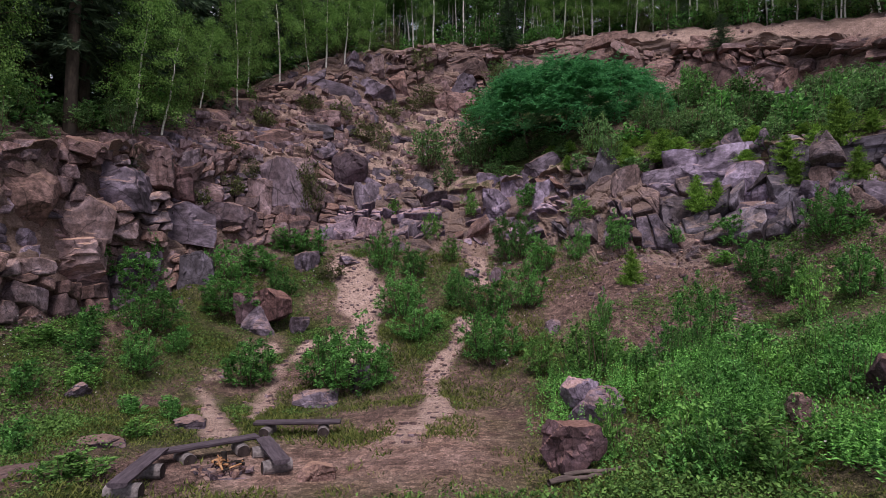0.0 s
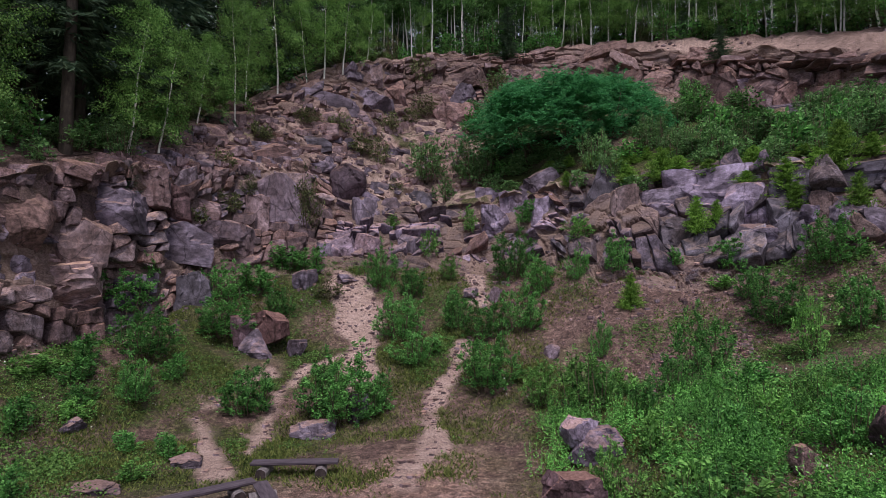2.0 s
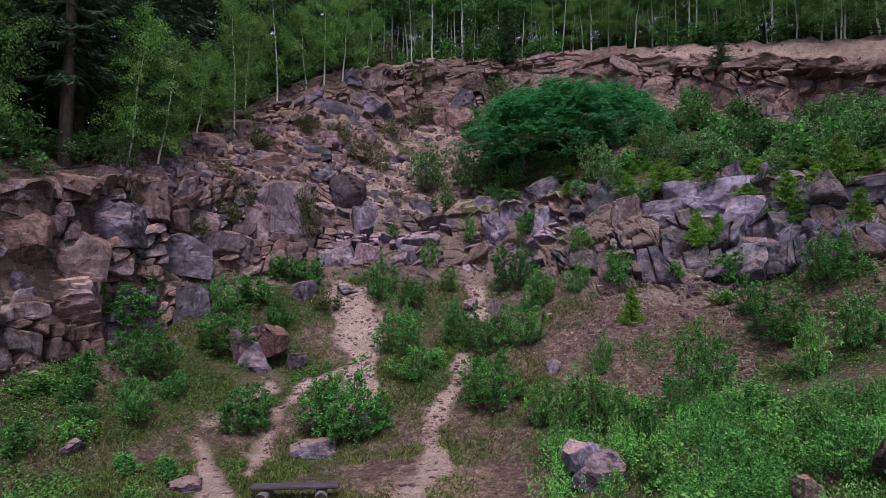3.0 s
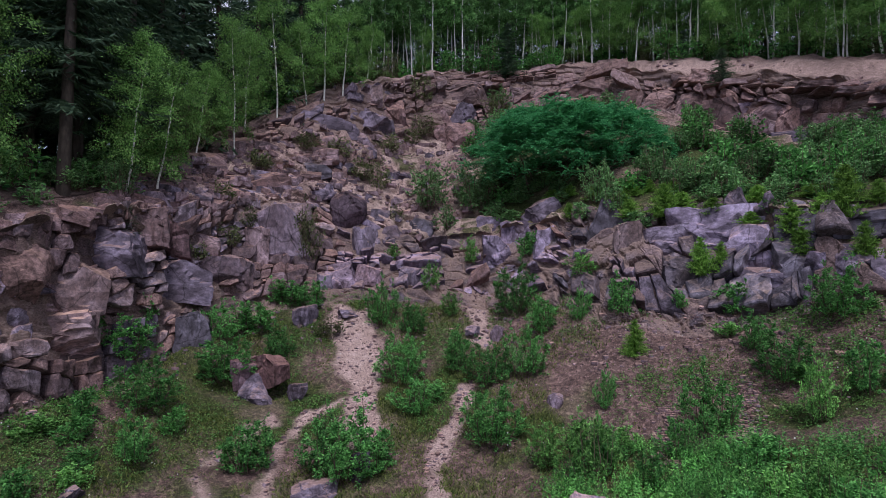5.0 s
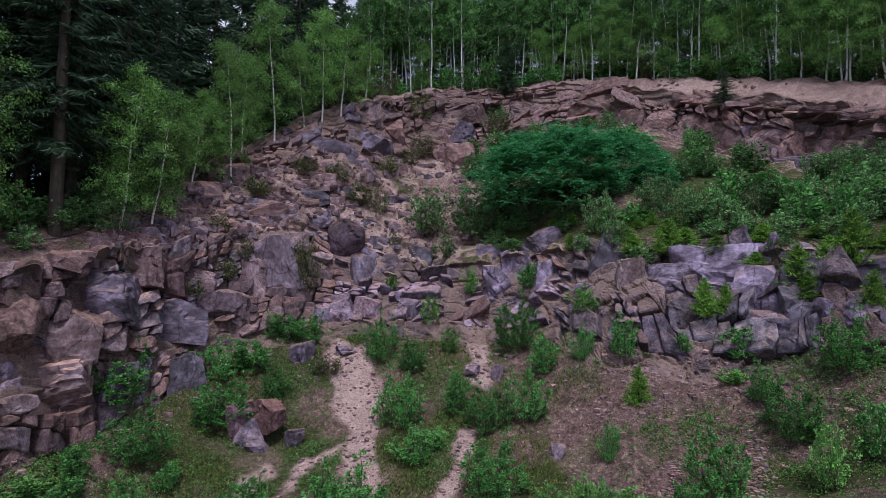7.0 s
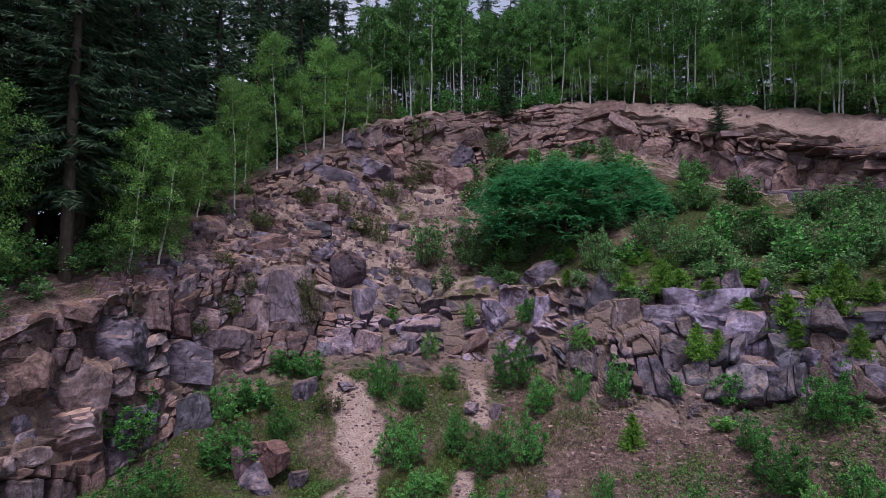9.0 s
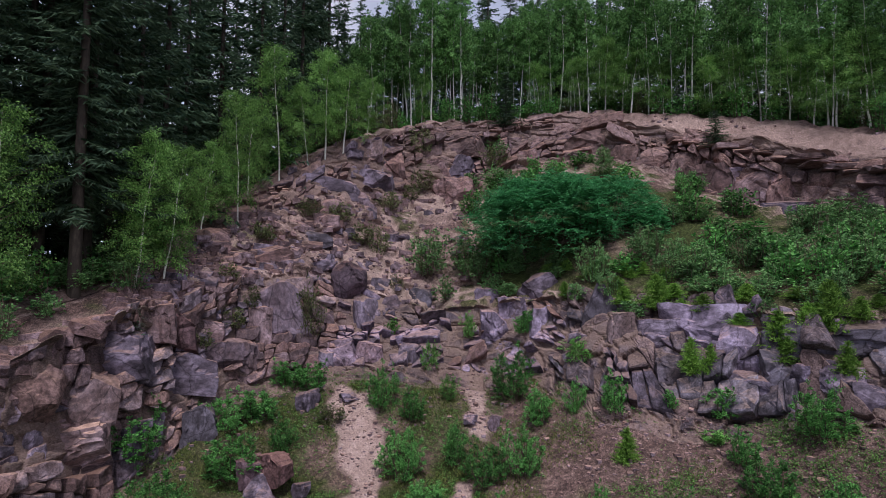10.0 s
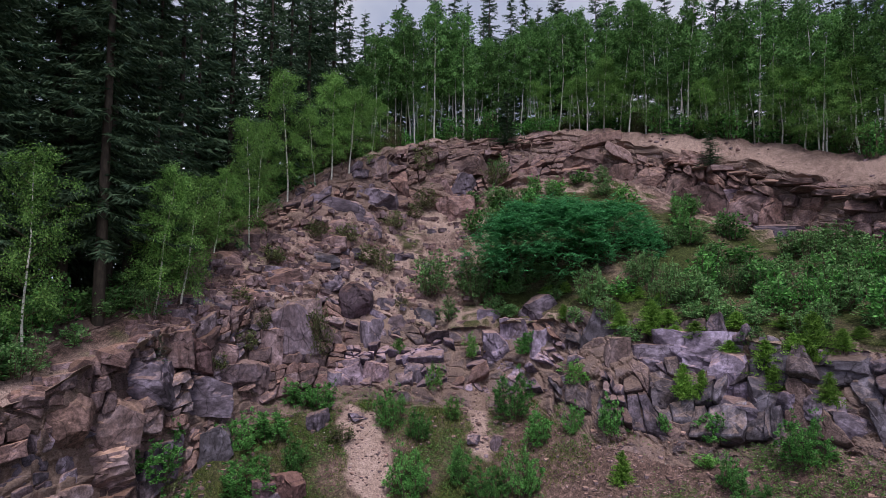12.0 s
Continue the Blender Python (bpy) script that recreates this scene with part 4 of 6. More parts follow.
BLOCKS_GULLY = [
    (-7.56, 37.56, 17.33, 3.8, 1.4, STONE_GREY, "long flat grey slab on the upper slope"),
    (-5.37, 40.63, 18.37, 2.8, 2.2, STONE_GREY, "large grey block in the upper face"),
    (-5.61, 42.29, 21.15, 1.5, 1.85, STONE_BUFF, "buff cube of rock at the rim"),
    (-5.67, 38.3, 16.34, 1.7, 1.7, STONE_GREY, "grey block below a ledge"),
    (-8.17, 32.92, 13.18, 2.3, 1.2, STONE, "dark flat block on the slope"),
    (-7.57, 31.92, 11.84, 2.2, 1.3, STONE_GREY, "lilac grey block on the slope"),
    (-9.61, 30.4, 11.81, 2.3, 1.5, STONE_FACE, "brown angular block above the big slab"),
    (-6.95, 34.64, 13.9, 1.5, 1.4, STONE_FACE, "brown block in the gully's side"),
    (-3.49, 36.79, 13.46, 1.0, 1.2, STONE_GREY, "rounded grey stone in the gully"),
    (-2.67, 37.14, 13.57, 0.95, 0.9, STONE_GREY, "small grey stone in the gully"),
    (2.0, 44.82, 20.33, 2.2, 2.2, STONE_GREY, "grey upright block in the upper face"),
    (0.9, 42.33, 17.72, 3.0, 2.0, STONE_FACE, "stepped brown block in the upper face"),
    (-0.46, 44.49, 20.47, 2.4, 2.4, STONE_FACE, "brown block with a flat face"),
    (-3.66, 43.34, 19.72, 1.9, 2.8, STONE_FACE, "tall brown block in the upper face"),
]
BLOCKS_UPPER = [
    (1.6, 45.75, 22.3, 4.2, 2.5, STONE_UPPER, "massive buff wall of rock beside a hollow"),
    (7.61, 46.19, 21.57, 2.0, 2.0, STONE_FACE, "brown block below the hollow"),
    (18.92, 36.95, 17.25, 3.1, 3.3, STONE_FACE, "large brown slab leaning in the upper face"),
    (21.15, 35.49, 17.26, 3.1, 2.0, STONE_FACE, "leaning brown slab below a long bed"),
    (22.15, 33.82, 16.86, 1.7, 2.2, STONE_FACE, "brown block below a long bed"),
    (13.11, 45.62, 22.79, 3.6, 2.9, STONE_UPPER, "massive brown block under the crest"),
    (15.29, 43.57, 21.16, 2.3, 2.5, STONE_UPPER, "buff block with a broken face"),
    (16.86, 41.71, 20.52, 2.4, 1.8, STONE_UPPER, "pale buff block in the upper face"),
    (18.3, 39.55, 19.23, 2.4, 2.1, STONE_UPPER, "angular buff block in the upper face"),
    (20.28, 37.0, 18.27, 2.7, 1.5, STONE_GREY, "grey block below a small spruce"),
    (19.37, 39.46, 21.36, 2.2, 1.9, STONE_UPPER, "buff block under the sandy bank"),
    (21.3, 32.34, 15.0, 2.5, 1.3, STONE_GREY, "grey boulder below the upper face"),
]
LANDMARKS = [(Vector((4.0, 46.3, 22.5)), 1.25)]
for seed, (bx, by, bz, wide, tall, material, label) in enumerate(BLOCKS_LEFT + BLOCKS_MIDDLE + BLOCKS_RIGHT + BLOCKS_GULLY + BLOCKS_UPPER, 400):
    turn = math.degrees(math.atan2(-bx, by))
    deep = 0.3 * min(wide, tall)
    away = Vector((bx, by, 0)).normalized() * deep
    boulder(bx + away.x, by + away.y, bz - 0.05 * tall, (wide * 1.22, min(wide, tall) * 1.0, tall * 1.25), turn + random.Random(seed).uniform(-12, 12), seed, material, label, lean_side=random.Random(seed).uniform(-8, 8), peak=0.9 if "pointed" in label else 0.0)
    LANDMARKS.append((Vector((bx, by, bz)), 0.34 * (wide + tall) / 2))
boulder(-5.5, 32.3, 10.5, (2.2, 2.0, 2.6), 30, 24, STONE_RUST, "rounded dark rust boulder perched on the slope", sphere=True)

# ---- blocks standing proud of the two faces: pieces of the faces ----
BLOCKS = [stone_mesh(100 + k, STONE_GREY, cuts=7, bevel=0.05, rough=0.06, rounds=1) for k in range(16)]
SLABS = [stone_mesh(140 + k, STONE_UPPER, cuts=6, flat=0.42, bevel=0.04, rough=0.06, rounds=1) for k in range(8)]
WARM_BLOCKS = [stone_mesh(160 + k, STONE_FACE, cuts=7, bevel=0.05, rough=0.06, rounds=1) for k in range(14)]
rng = random.Random(5)


def face_blocks(face, count, bearings, zones, sizes, shapes):
    for _ in range(count):
        b = rng.uniform(*bearings)
        z = rng.uniform(*zones)
        p = on_land(b, z)
        s = rng.uniform(*sizes) * rng.uniform(0.6, 1.0)
        ob = new("block", rng.choice(shapes))
        ob.parent = face
        deep = 0.32 * s
        x, y = p.x + math.sin(radians(b)) * deep, p.y + math.cos(radians(b)) * deep
        ob.matrix_basis = place(x, y, p.z - 0.12 * s, -b + rng.gauss(0, 14), (s * rng.uniform(0.9, 1.7), s * rng.uniform(0.7, 0.9), s * rng.uniform(0.7, 1.2)), rng.gauss(-8, 7), rng.gauss(8, 7))


def parted(poly, at, n):
    """The two sides of a convex outline cut by a line through a point."""
    sides = ([], [])
    for p0, p1 in zip(poly, poly[1:] + poly[:1]):
        d0, d1 = (p0 - at).dot(n), (p1 - at).dot(n)
        sides[d0 > 0].append(p0)
        if d0 * d1 < 0:
            mid = p0 + (p1 - p0) * (d0 / (d0 - d1))
            sides[0].append(mid)
            sides[1].append(mid)
    return sides


def tidy(poly):
    """The outline without corners that lie almost together."""
    clean = []
    for p in poly:
        if not clean or (p - clean[-1]).length > 0.07:
            clean.append(p)
    if len(clean) > 3 and (clean[0] - clean[-1]).length < 0.07:
        clean.pop()
    return clean


def joints(rg, long, tall, wide, high, dip, stray):
    """Outlines of blocks on a face: the face split again and again along its joints."""
    todo, done = [([Vector((0, 0)), Vector((long, 0)), Vector((long, tall)), Vector((0, tall))], None)], []
    while todo:
        poly, mass = todo.pop()
        us, vs = [p.x for p in poly], [p.y for p in poly]
        w, h = (max(us) - min(us)) / wide, (max(vs) - min(vs)) / high
        if mass is None and max(w, h) < rg.uniform(2.0, 4.5):
            mass = (sum(poly, Vector((0, 0))) / len(poly), rg.gauss(0, 1), rg.gauss(0, 1), rg.gauss(0, 1), rg.randrange(1000), rg.uniform(0.7, 1.9))
        if mass and max(w, h) < mass[5] * rg.uniform(0.8, 1.5):
            done.append((poly, mass))
            continue
        upright = w > h * rg.uniform(0.8, 1.25)
        turn = rg.gauss(0, stray) + dip + (0 if upright else 90)
        n = Vector((math.cos(radians(turn)), math.sin(radians(turn))))
        at = Vector((min(us) + (max(us) - min(us)) * rg.uniform(0.33, 0.67), min(vs) + (max(vs) - min(vs)) * rg.uniform(0.33, 0.67)))
        todo += [(q, mass) for q in parted(poly, at, n) if len(q) > 2]
    return done


def worn_outline(flat, middle, rg):
    """The outline of a block with finer, rounded and broken corners, about its middle."""
    pts = []
    for p0, p1 in zip(flat, flat[1:] + flat[:1]):
        n = max(1, round((p1 - p0).length / 0.26))
        pts += [p0.lerp(p1, k / n) for k in range(n)]
    while len(pts) < 7:
        pts = [q for p0, p1 in zip(pts, pts[1:] + pts[:1]) for q in (p0, p0.lerp(p1, 0.5))]
    n = len(pts)
    soft = [pts[k] * 0.7 + (pts[k - 1] + pts[(k + 1) % n]) * 0.15 for k in range(n)]
    return [p - middle + Vector((rg.gauss(0, 0.02), rg.gauss(0, 0.02))) for p in soft]


def grain(p):
    """Relief of broken rock at a place, in metres."""
    return noise.noise_vector(p * 0.8) * 0.13 + noise.noise_vector(p * 2.3) * 0.085 + noise.noise_vector(p * 6.1) * 0.035


def jointed_face(face, line, bearings, wide, high, span, stone, seed, out=0.14, rough=0.2, gap=0.06, missing=0.12, lean=1.0, stray=9.0, dip=0.0):
    """Broken blocks fitted together over a face between two lines of the relief, each one a piece of the face."""
    rg = random.Random(seed)
    turn = np.linspace(bearings[0], bearings[1], 240)
    reach, lift = lines_at(turn)
    along = np.concatenate([[0], np.cumsum(np.radians(np.diff(turn)) * (reach[1:, line] + reach[:-1, line]) / 2)])
    slope = np.hypot(reach[:, line + 1] - reach[:, line], lift[:, line + 1] - lift[:, line])

    def spot(u, v):
        """The place on the bare face, u along it and v up it in metres."""
        b = float(np.interp(u, along, turn))
        rr, zz = lines_at([b])
        k = v / max(0.5, float(np.interp(u, along, slope)))
        d = rr[0, line] + (rr[0, line + 1] - rr[0, line]) * k
        z = zz[0, line] + (zz[0, line + 1] - zz[0, line]) * k
        return Vector((d * math.sin(radians(b)), d * math.cos(radians(b)), z))

    tall = float(slope.max())
    for poly, mass in joints(rg, float(along[-1]), tall * 1.05, wide, high, dip, stray):
        flat = tidy(poly)
        if len(flat) < 3:
            continue
        middle = sum(flat, Vector((0, 0))) / len(flat)
        limit = float(np.interp(middle.x, along, slope))
        if middle.y < span[0] * limit or middle.y > span[1] * limit or rg.random() < missing:
            continue
        heart = spot(middle.x, middle.y)
        size = max((p - middle).length for p in flat)
        if any((heart - at).length < clear_of for at, clear_of in LANDMARKS):
            continue
        e = 0.25
        right = (spot(middle.x + e, middle.y) - spot(middle.x - e, middle.y)).normalized()
        up = (spot(middle.x, middle.y + e) - spot(middle.x, middle.y - e)).normalized()
        normal = right.cross(up).normalized()
        if normal.y > 0:
            normal = -normal
        swell = [float(lumps([middle.x + 40 * k], [middle.y + seed * 17], 2.6, 40 + k)[0]) for k in range(3)]
        stand = out + 0.24 * swell[0] + mass[1] * rough + rg.gauss(0, rough * 0.35) * min(1.0, size)
        tilt = Vector((lean * (0.14 * swell[1] + 0.14 * mass[2] + rg.gauss(0, 0.07)), lean * (-0.10 + 0.14 * swell[2] + 0.10 * mass[3] + rg.gauss(0, 0.07))))
        chips = []
        for _ in range(rg.randint(0, 2)):
            a = rg.uniform(0, math.tau)
            chips.append((Vector((math.cos(a), math.sin(a))), rg.uniform(0.2, 0.8), rg.uniform(0.1, 0.6) * size))
        edge = min(0.09, 0.11 * size)
        shrink = max(0.6, 1 - gap / max(0.2, size))
        ring = [p * shrink for p in worn_outline(flat, middle, rg)]
        n = len(ring)
        verts = [heart + right * d.x + up * d.y - normal * 0.7 for d in ring]
        for scale, drop in ((1.03, 1.0), (0.97, 0.3), (0.86, 0.05), (0.5, 0.0), (0.02, 0.0)):
            for p in ring:
                d = p * scale
                h = stand + tilt.dot(d) - drop * edge
                for way, steep, start in chips:
                    h -= max(0.0, d.dot(way) - start) * steep
                q = heart + right * d.x + up * d.y + normal * max(h, -0.3)
                verts.append(q + grain(q))
        faces = [(r * n + k, r * n + (k + 1) % n, (r + 1) * n + (k + 1) % n, (r + 1) * n + k) for r in range(5) for k in range(n)]
        if right.cross(up).dot(normal) < 0:
            faces = [f[::-1] for f in faces]
        ob = new("block", mesh_np("block", [v - heart for v in verts], faces, stone[mass[4] % len(stone)]))
        ob.parent = face
        ob.location = heart


jointed_face(LAND["cliff_lower"], 3, (-47, -11), 0.95, 0.72, (-0.1, 1.07), [STONE_FACE, STONE_BUFF, STONE_GREY, STONE_FACE, STONE_BUFF], 1, 0.14, 0.17, 0.0, 0.03, 1.2, 13.0, -6)
jointed_face(LAND["cliff_lower"], 3, (-11, 13), 0.9, 0.65, (0.0, 1.02), [STONE_GREY, STONE_PALE, STONE, STONE_PALE, STONE_FACE], 2, 0.06, 0.22, 0.03, 0.42, 2.0, 26.0, 5)
jointed_face(LAND["cliff_lower"], 3, (13, 47), 0.85, 1.2, (0.0, 1.08), [STONE, STONE_GREY, STONE_WARM], 3, 0.12, 0.17, 0.0, 0.05, 1.4, 13.0, 8)
jointed_face(LAND["cliff_upper"], 5, (-22, -4), 0.9, 0.6, (0.0, 0.92), [STONE_UPPER, STONE_FACE, STONE_GREY], 4, 0.12, 0.2, 0.01, 0.2, 1.2, 11.0)
jointed_face(LAND["cliff_upper"], 5, (-4, 47), 1.3, 1.0, (0.0, 0.74), [STONE_UPPER, STONE_FACE, STONE_UPPER], 5, 0.06, 0.26, 0.0, 0.06, 1.3, 12.0, 4)
jointed_face(LAND["cliff_upper"], 5, (-4, 47), 2.2, 0.55, (0.72, 0.98), [STONE_UPPER], 6, 0.22, 0.2, 0.0, 0.12, 0.5, 5.0)
face_blocks(LAND["cliff_lower"], 10, (-44, -12), (2.05, 2.95), (0.6, 1.5), WARM_BLOCKS)
face_blocks(LAND["cliff_lower"], 14, (-12, 46), (2.05, 2.98), (0.5, 1.4), BLOCKS)
face_blocks(LAND["terrace"], 26, (-46, -30), (3.0, 3.25), (0.4, 1.1), WARM_BLOCKS)
face_blocks(LAND["terrace"], 190, (-32, -1), (3.02, 3.97), (0.35, 1.5), BLOCKS[:6] + WARM_BLOCKS + SLABS[:4])


# the long beds that jut out under the crest
for k in range(16):
    b = 24.5 + 1.45 * k if k < 13 else (3.0, 5.2, 12.0)[k - 13]
    reach, lift = lines_at([b])
    share = 0.80 if k < 13 else 0.72
    d = reach[0, 5] + (reach[0, 6] - reach[0, 5]) * share + rng.uniform(0.45, 0.85)
    ob = new("bed", rng.choice(SLABS))
    ob.parent = LAND["cliff_upper"]
    ob.matrix_basis = place(d * math.sin(radians(b)), d * math.cos(radians(b)), lift[0, 5] + (lift[0, 6] - lift[0, 5]) * share + rng.gauss(0, 0.08), -b + rng.gauss(0, 5) + (20 if b > 16 else 0), (rng.uniform(1.9, 2.7), rng.uniform(1.9, 2.4), rng.uniform(0.8, 1.15)), rng.gauss(0, 2), rng.gauss(3, 2))


def rubble(name, spots, sizes, seed, label, material=GRAVEL):
    """Loose stones too many to count, in one mesh."""
    r = np.random.default_rng(seed)
    forms = []
    for k in range(6):
        me = stone_mesh(200 + k, STONE, cuts=5, bevel=0.0)
        v = np.empty(len(me.vertices) * 3)
        me.vertices.foreach_get("co", v)
        f = np.empty(len(me.polygons) * 3, int)
        me.polygons.foreach_get("vertices", f)
        forms.append((v.reshape(-1, 3), f.reshape(-1, 3)))
        bpy.data.meshes.remove(me)
    pieces = []
    for p in spots:
        v, f = forms[r.integers(6)]
        s = sizes[0] * (sizes[1] / sizes[0]) ** (r.uniform(0, 1) ** 2)
        a = r.uniform(0, 6.28)
        turn = np.array([[math.cos(a), -math.sin(a), 0], [math.sin(a), math.cos(a), 0], [0, 0, 1]])
        pieces.append(((v * [1.2, 0.9, 0.75] * s) @ turn.T + np.asarray(p), f))
    ob = new(name, mesh_np(name, *joined(pieces), material))
    return tagged(ob, label, "stones", kind="stuff")


def scattered(count, bearings, zones, seed, keep=None):
    r = random.Random(seed)
    spots = []
    while len(spots) < count:
        p = on_land(r.uniform(*bearings), r.uniform(*zones))
        if keep is None or keep(p, r):
            spots.append(p)
    return spots


rubble("rubble", scattered(1300, (-44, 44), (1.3, 2.1), 1), (0.03, 0.24), 1, "loose broken stones on the talus slope")
rubble("rubble", scattered(1300, (-31, 3), (3.0, 4.0), 2), (0.08, 0.6), 2, "loose broken stones on the upper slope")
rubble("rubble", scattered(1500, (-24, 8), (-0.3, 2.0), 3, lambda p, r: trail_share(np.array([p.x]), np.array([p.y]))[0] > 0.2), (0.025, 0.16), 3, "loose pale stones on the sandy trails")
rubble("rubble", scattered(1800, (8, 46), (0.9, 2.0), 4), (0.02, 0.11), 4, "small pale stones on the bare slope")

SCREE = [[(7.2, 17.9), (6.4, 16.4), (6.1, 15.0)], [(9.6, 17.7), (9.0, 16.7), (8.2, 15.4)], [(7.1, 21.8), (7.5, 22.1)]]
for k, line in enumerate(SCREE):
    strip = scattered(520 if k < 2 else 120, (15, 36), (0.4, 2.2), 60 + k, lambda p, r: away_from(np.array([p.x]), np.array([p.y]), line)[0] < abs(r.gauss(0, 0.24)))
    rubble("rubble", strip, (0.03, 0.16), 60 + k, "streak of pale grey gravel on the bare slope")
rubble("rubble", scattered(260, (-12, 44), (4.9, 5.8), 5), (0.04, 0.3), 5, "loose stones on the sandy bank")

# ---- shrubs ----
BUSHES_LEFT = [
    (-12.65, 20.07, 1.21, 0.97), (-12.05, 21.28, 1.88, 2.26), (-11.86, 22.28, 1.29, 0.93), (-9.67, 23.99, 1.72, 1.86), (-8.63, 24.82, 1.62, 2.16), (-8.63, 22.23, 2.1, 2.59),
    (-7.0, 23.77, 1.74, 1.53), (-7.74, 27.12, 1.44, 2.02), (-6.39, 27.15, 1.57, 1.71), (-10.05, 18.83, 2.05, 2.22), (-11.3, 17.53, 0.91, 1.52), (-10.83, 16.64, 0.73, 1.46),
    (-9.19, 16.75, 1.5, 1.42), (-8.79, 18.38, 0.86, 1.11), (-6.71, 13.85, 0.6, 0.98), (-7.94, 14.21, 0.5, 1.03), (-10.53, 13.86, 0.8, 1.3), (-8.44, 10.96, 0.65, 1.0), (-10.12, 15.68, 0.6, 1.1),
]
BUSHES_TRAIL = [
    (-6.09, 17.75, 1.65, 1.81), (-3.03, 17.4, 2.45, 2.6), (-3.72, 17.75, 1.75, 1.75), (-2.82, 26.17, 2.38, 1.67), (-1.4, 25.44, 1.57, 1.62), (-1.71, 22.64, 2.41, 2.17), (-0.93, 20.32, 1.41, 2.05),
    (0.53, 23.04, 1.86, 1.24), (1.66, 21.56, 1.8, 2.02), (1.54, 18.19, 2.23, 2.17), (3.47, 26.14, 2.7, 2.3), (4.23, 23.86, 1.74, 1.5), (3.15, 21.7, 2.28, 1.82), (4.47, 28.84, 1.2, 1.8), (-2.1, 17.6, 1.5, 1.4),
]
BUSHES_SLOPE = [
    (5.88, 23.66, 1.55, 1.05), (7.29, 22.59, 1.85, 1.61), (5.48, 18.98, 1.49, 0.79), (7.62, 16.28, 2.13, 1.83), (10.56, 18.75, 1.38, 1.38), (10.6, 17.36, 1.82, 1.95), (12.85, 18.04, 2.01, 1.92),
    (11.52, 15.18, 1.67, 1.27), (11.01, 20.99, 1.36, 1.51), (9.42, 22.04, 0.74, 0.79), (6.33, 15.33, 1.28, 1.31),
]
BUSHES_LIGHT = [
    (1.41, 29.74, 1.46, 1.1), (6.36, 25.88, 1.26, 1.8), (0.42, 26.27, 1.24, 1.13), (-0.54, 28.03, 1.66, 1.21), (-2.71, 30.27, 0.87, 0.87), (3.01, 16.23, 1.33, 1.33), (3.84, 15.15, 1.78, 1.78),
    (10.1, 14.93, 1.7, 1.17), (10.3, 20.17, 0.51, 1.17), (10.88, 17.13, 0.63, 1.48), (-9.83, 15.08, 0.6, 1.15), (-11.89, 16.29, 0.6, 1.68), (-6.23, 9.49, 0.45, 1.34), (-6.62, 12.18, 0.45, 0.88),
]
BUSHES_WEEDS = [
    (4.47, 15.81, 1.37, 1.2), (3.28, 10.6, 1.3, 1.11), (4.17, 9.3, 1.1, 1.2), (4.6, 9.0, 1.1, 1.38), (5.1, 8.5, 0.9, 1.5), (6.12, 8.7, 0.6, 1.01), (7.48, 10.3, 1.3, 1.42), (6.79, 11.93, 1.15, 1.58),
    (7.7, 11.54, 1.16, 1.16), (4.68, 11.98, 1.0, 1.22), (5.89, 11.5, 1.0, 1.22), (5.12, 14.15, 0.94, 1.1), (4.02, 16.73, 1.07, 1.07), (7.66, 13.58, 0.9, 1.5), (5.33, 16.64, 0.7, 1.12),
]
FIRS = [
    (14.6, 19.8, 1.9, 2.0), (13.3, 20.9, 1.4, 1.9), (14.3, 18.6, 1.2, 1.2), (10.5, 22.4, 1.4, 1.4), (11.1, 22.0, 1.2, 1.1), (10.1, 24.9, 1.5, 2.0), (13.3, 20.4, 1.0, 1.2),
    (11.6, 23.5, 0.8, 1.7), (8.9, 26.0, 0.8, 1.6), (12.5, 22.3, 0.5, 1.3), (14.2, 20.4, 1.0, 1.6), (15.4, 19.3, 0.8, 1.2), (10.9, 24.1, 0.6, 1.3),
    (7.0, 20.4, 1.23, 1.29),
]
BUSHES_TERRACE = [
    (-0.8, 34.0, 3.9, 3.2), (2.0, 33.3, 3.4, 3.1), (0.2, 31.8, 1.6, 1.6), (8.1, 28.6, 2.9, 1.8), (11.0, 28.3, 2.6, 2.3), (12.4, 26.3, 2.4, 2.4), (11.3, 26.3, 1.6, 2.2),
    (12.9, 24.2, 1.7, 2.0), (15.2, 26.3, 2.2, 2.2), (15.4, 24.3, 1.5, 1.8), (16.7, 24.3, 1.8, 2.0), (18.9, 25.5, 1.9, 2.1), (20.1, 25.3, 1.6, 2.1), (8.4, 26.6, 1.4, 1.6),
    (7.1, 28.0, 0.9, 1.4), (9.0, 25.3, 0.8, 1.6), (4.7, 45.7, 1.9, 2.4), (2.3, 32.9, 1.9, 2.4), (13.3, 21.7, 0.9, 1.1), (15.1, 21.1, 1.3, 2.0), (15.0, 29.1, 1.5, 1.8), (15.7, 21.0, 1.5, 1.5),
]
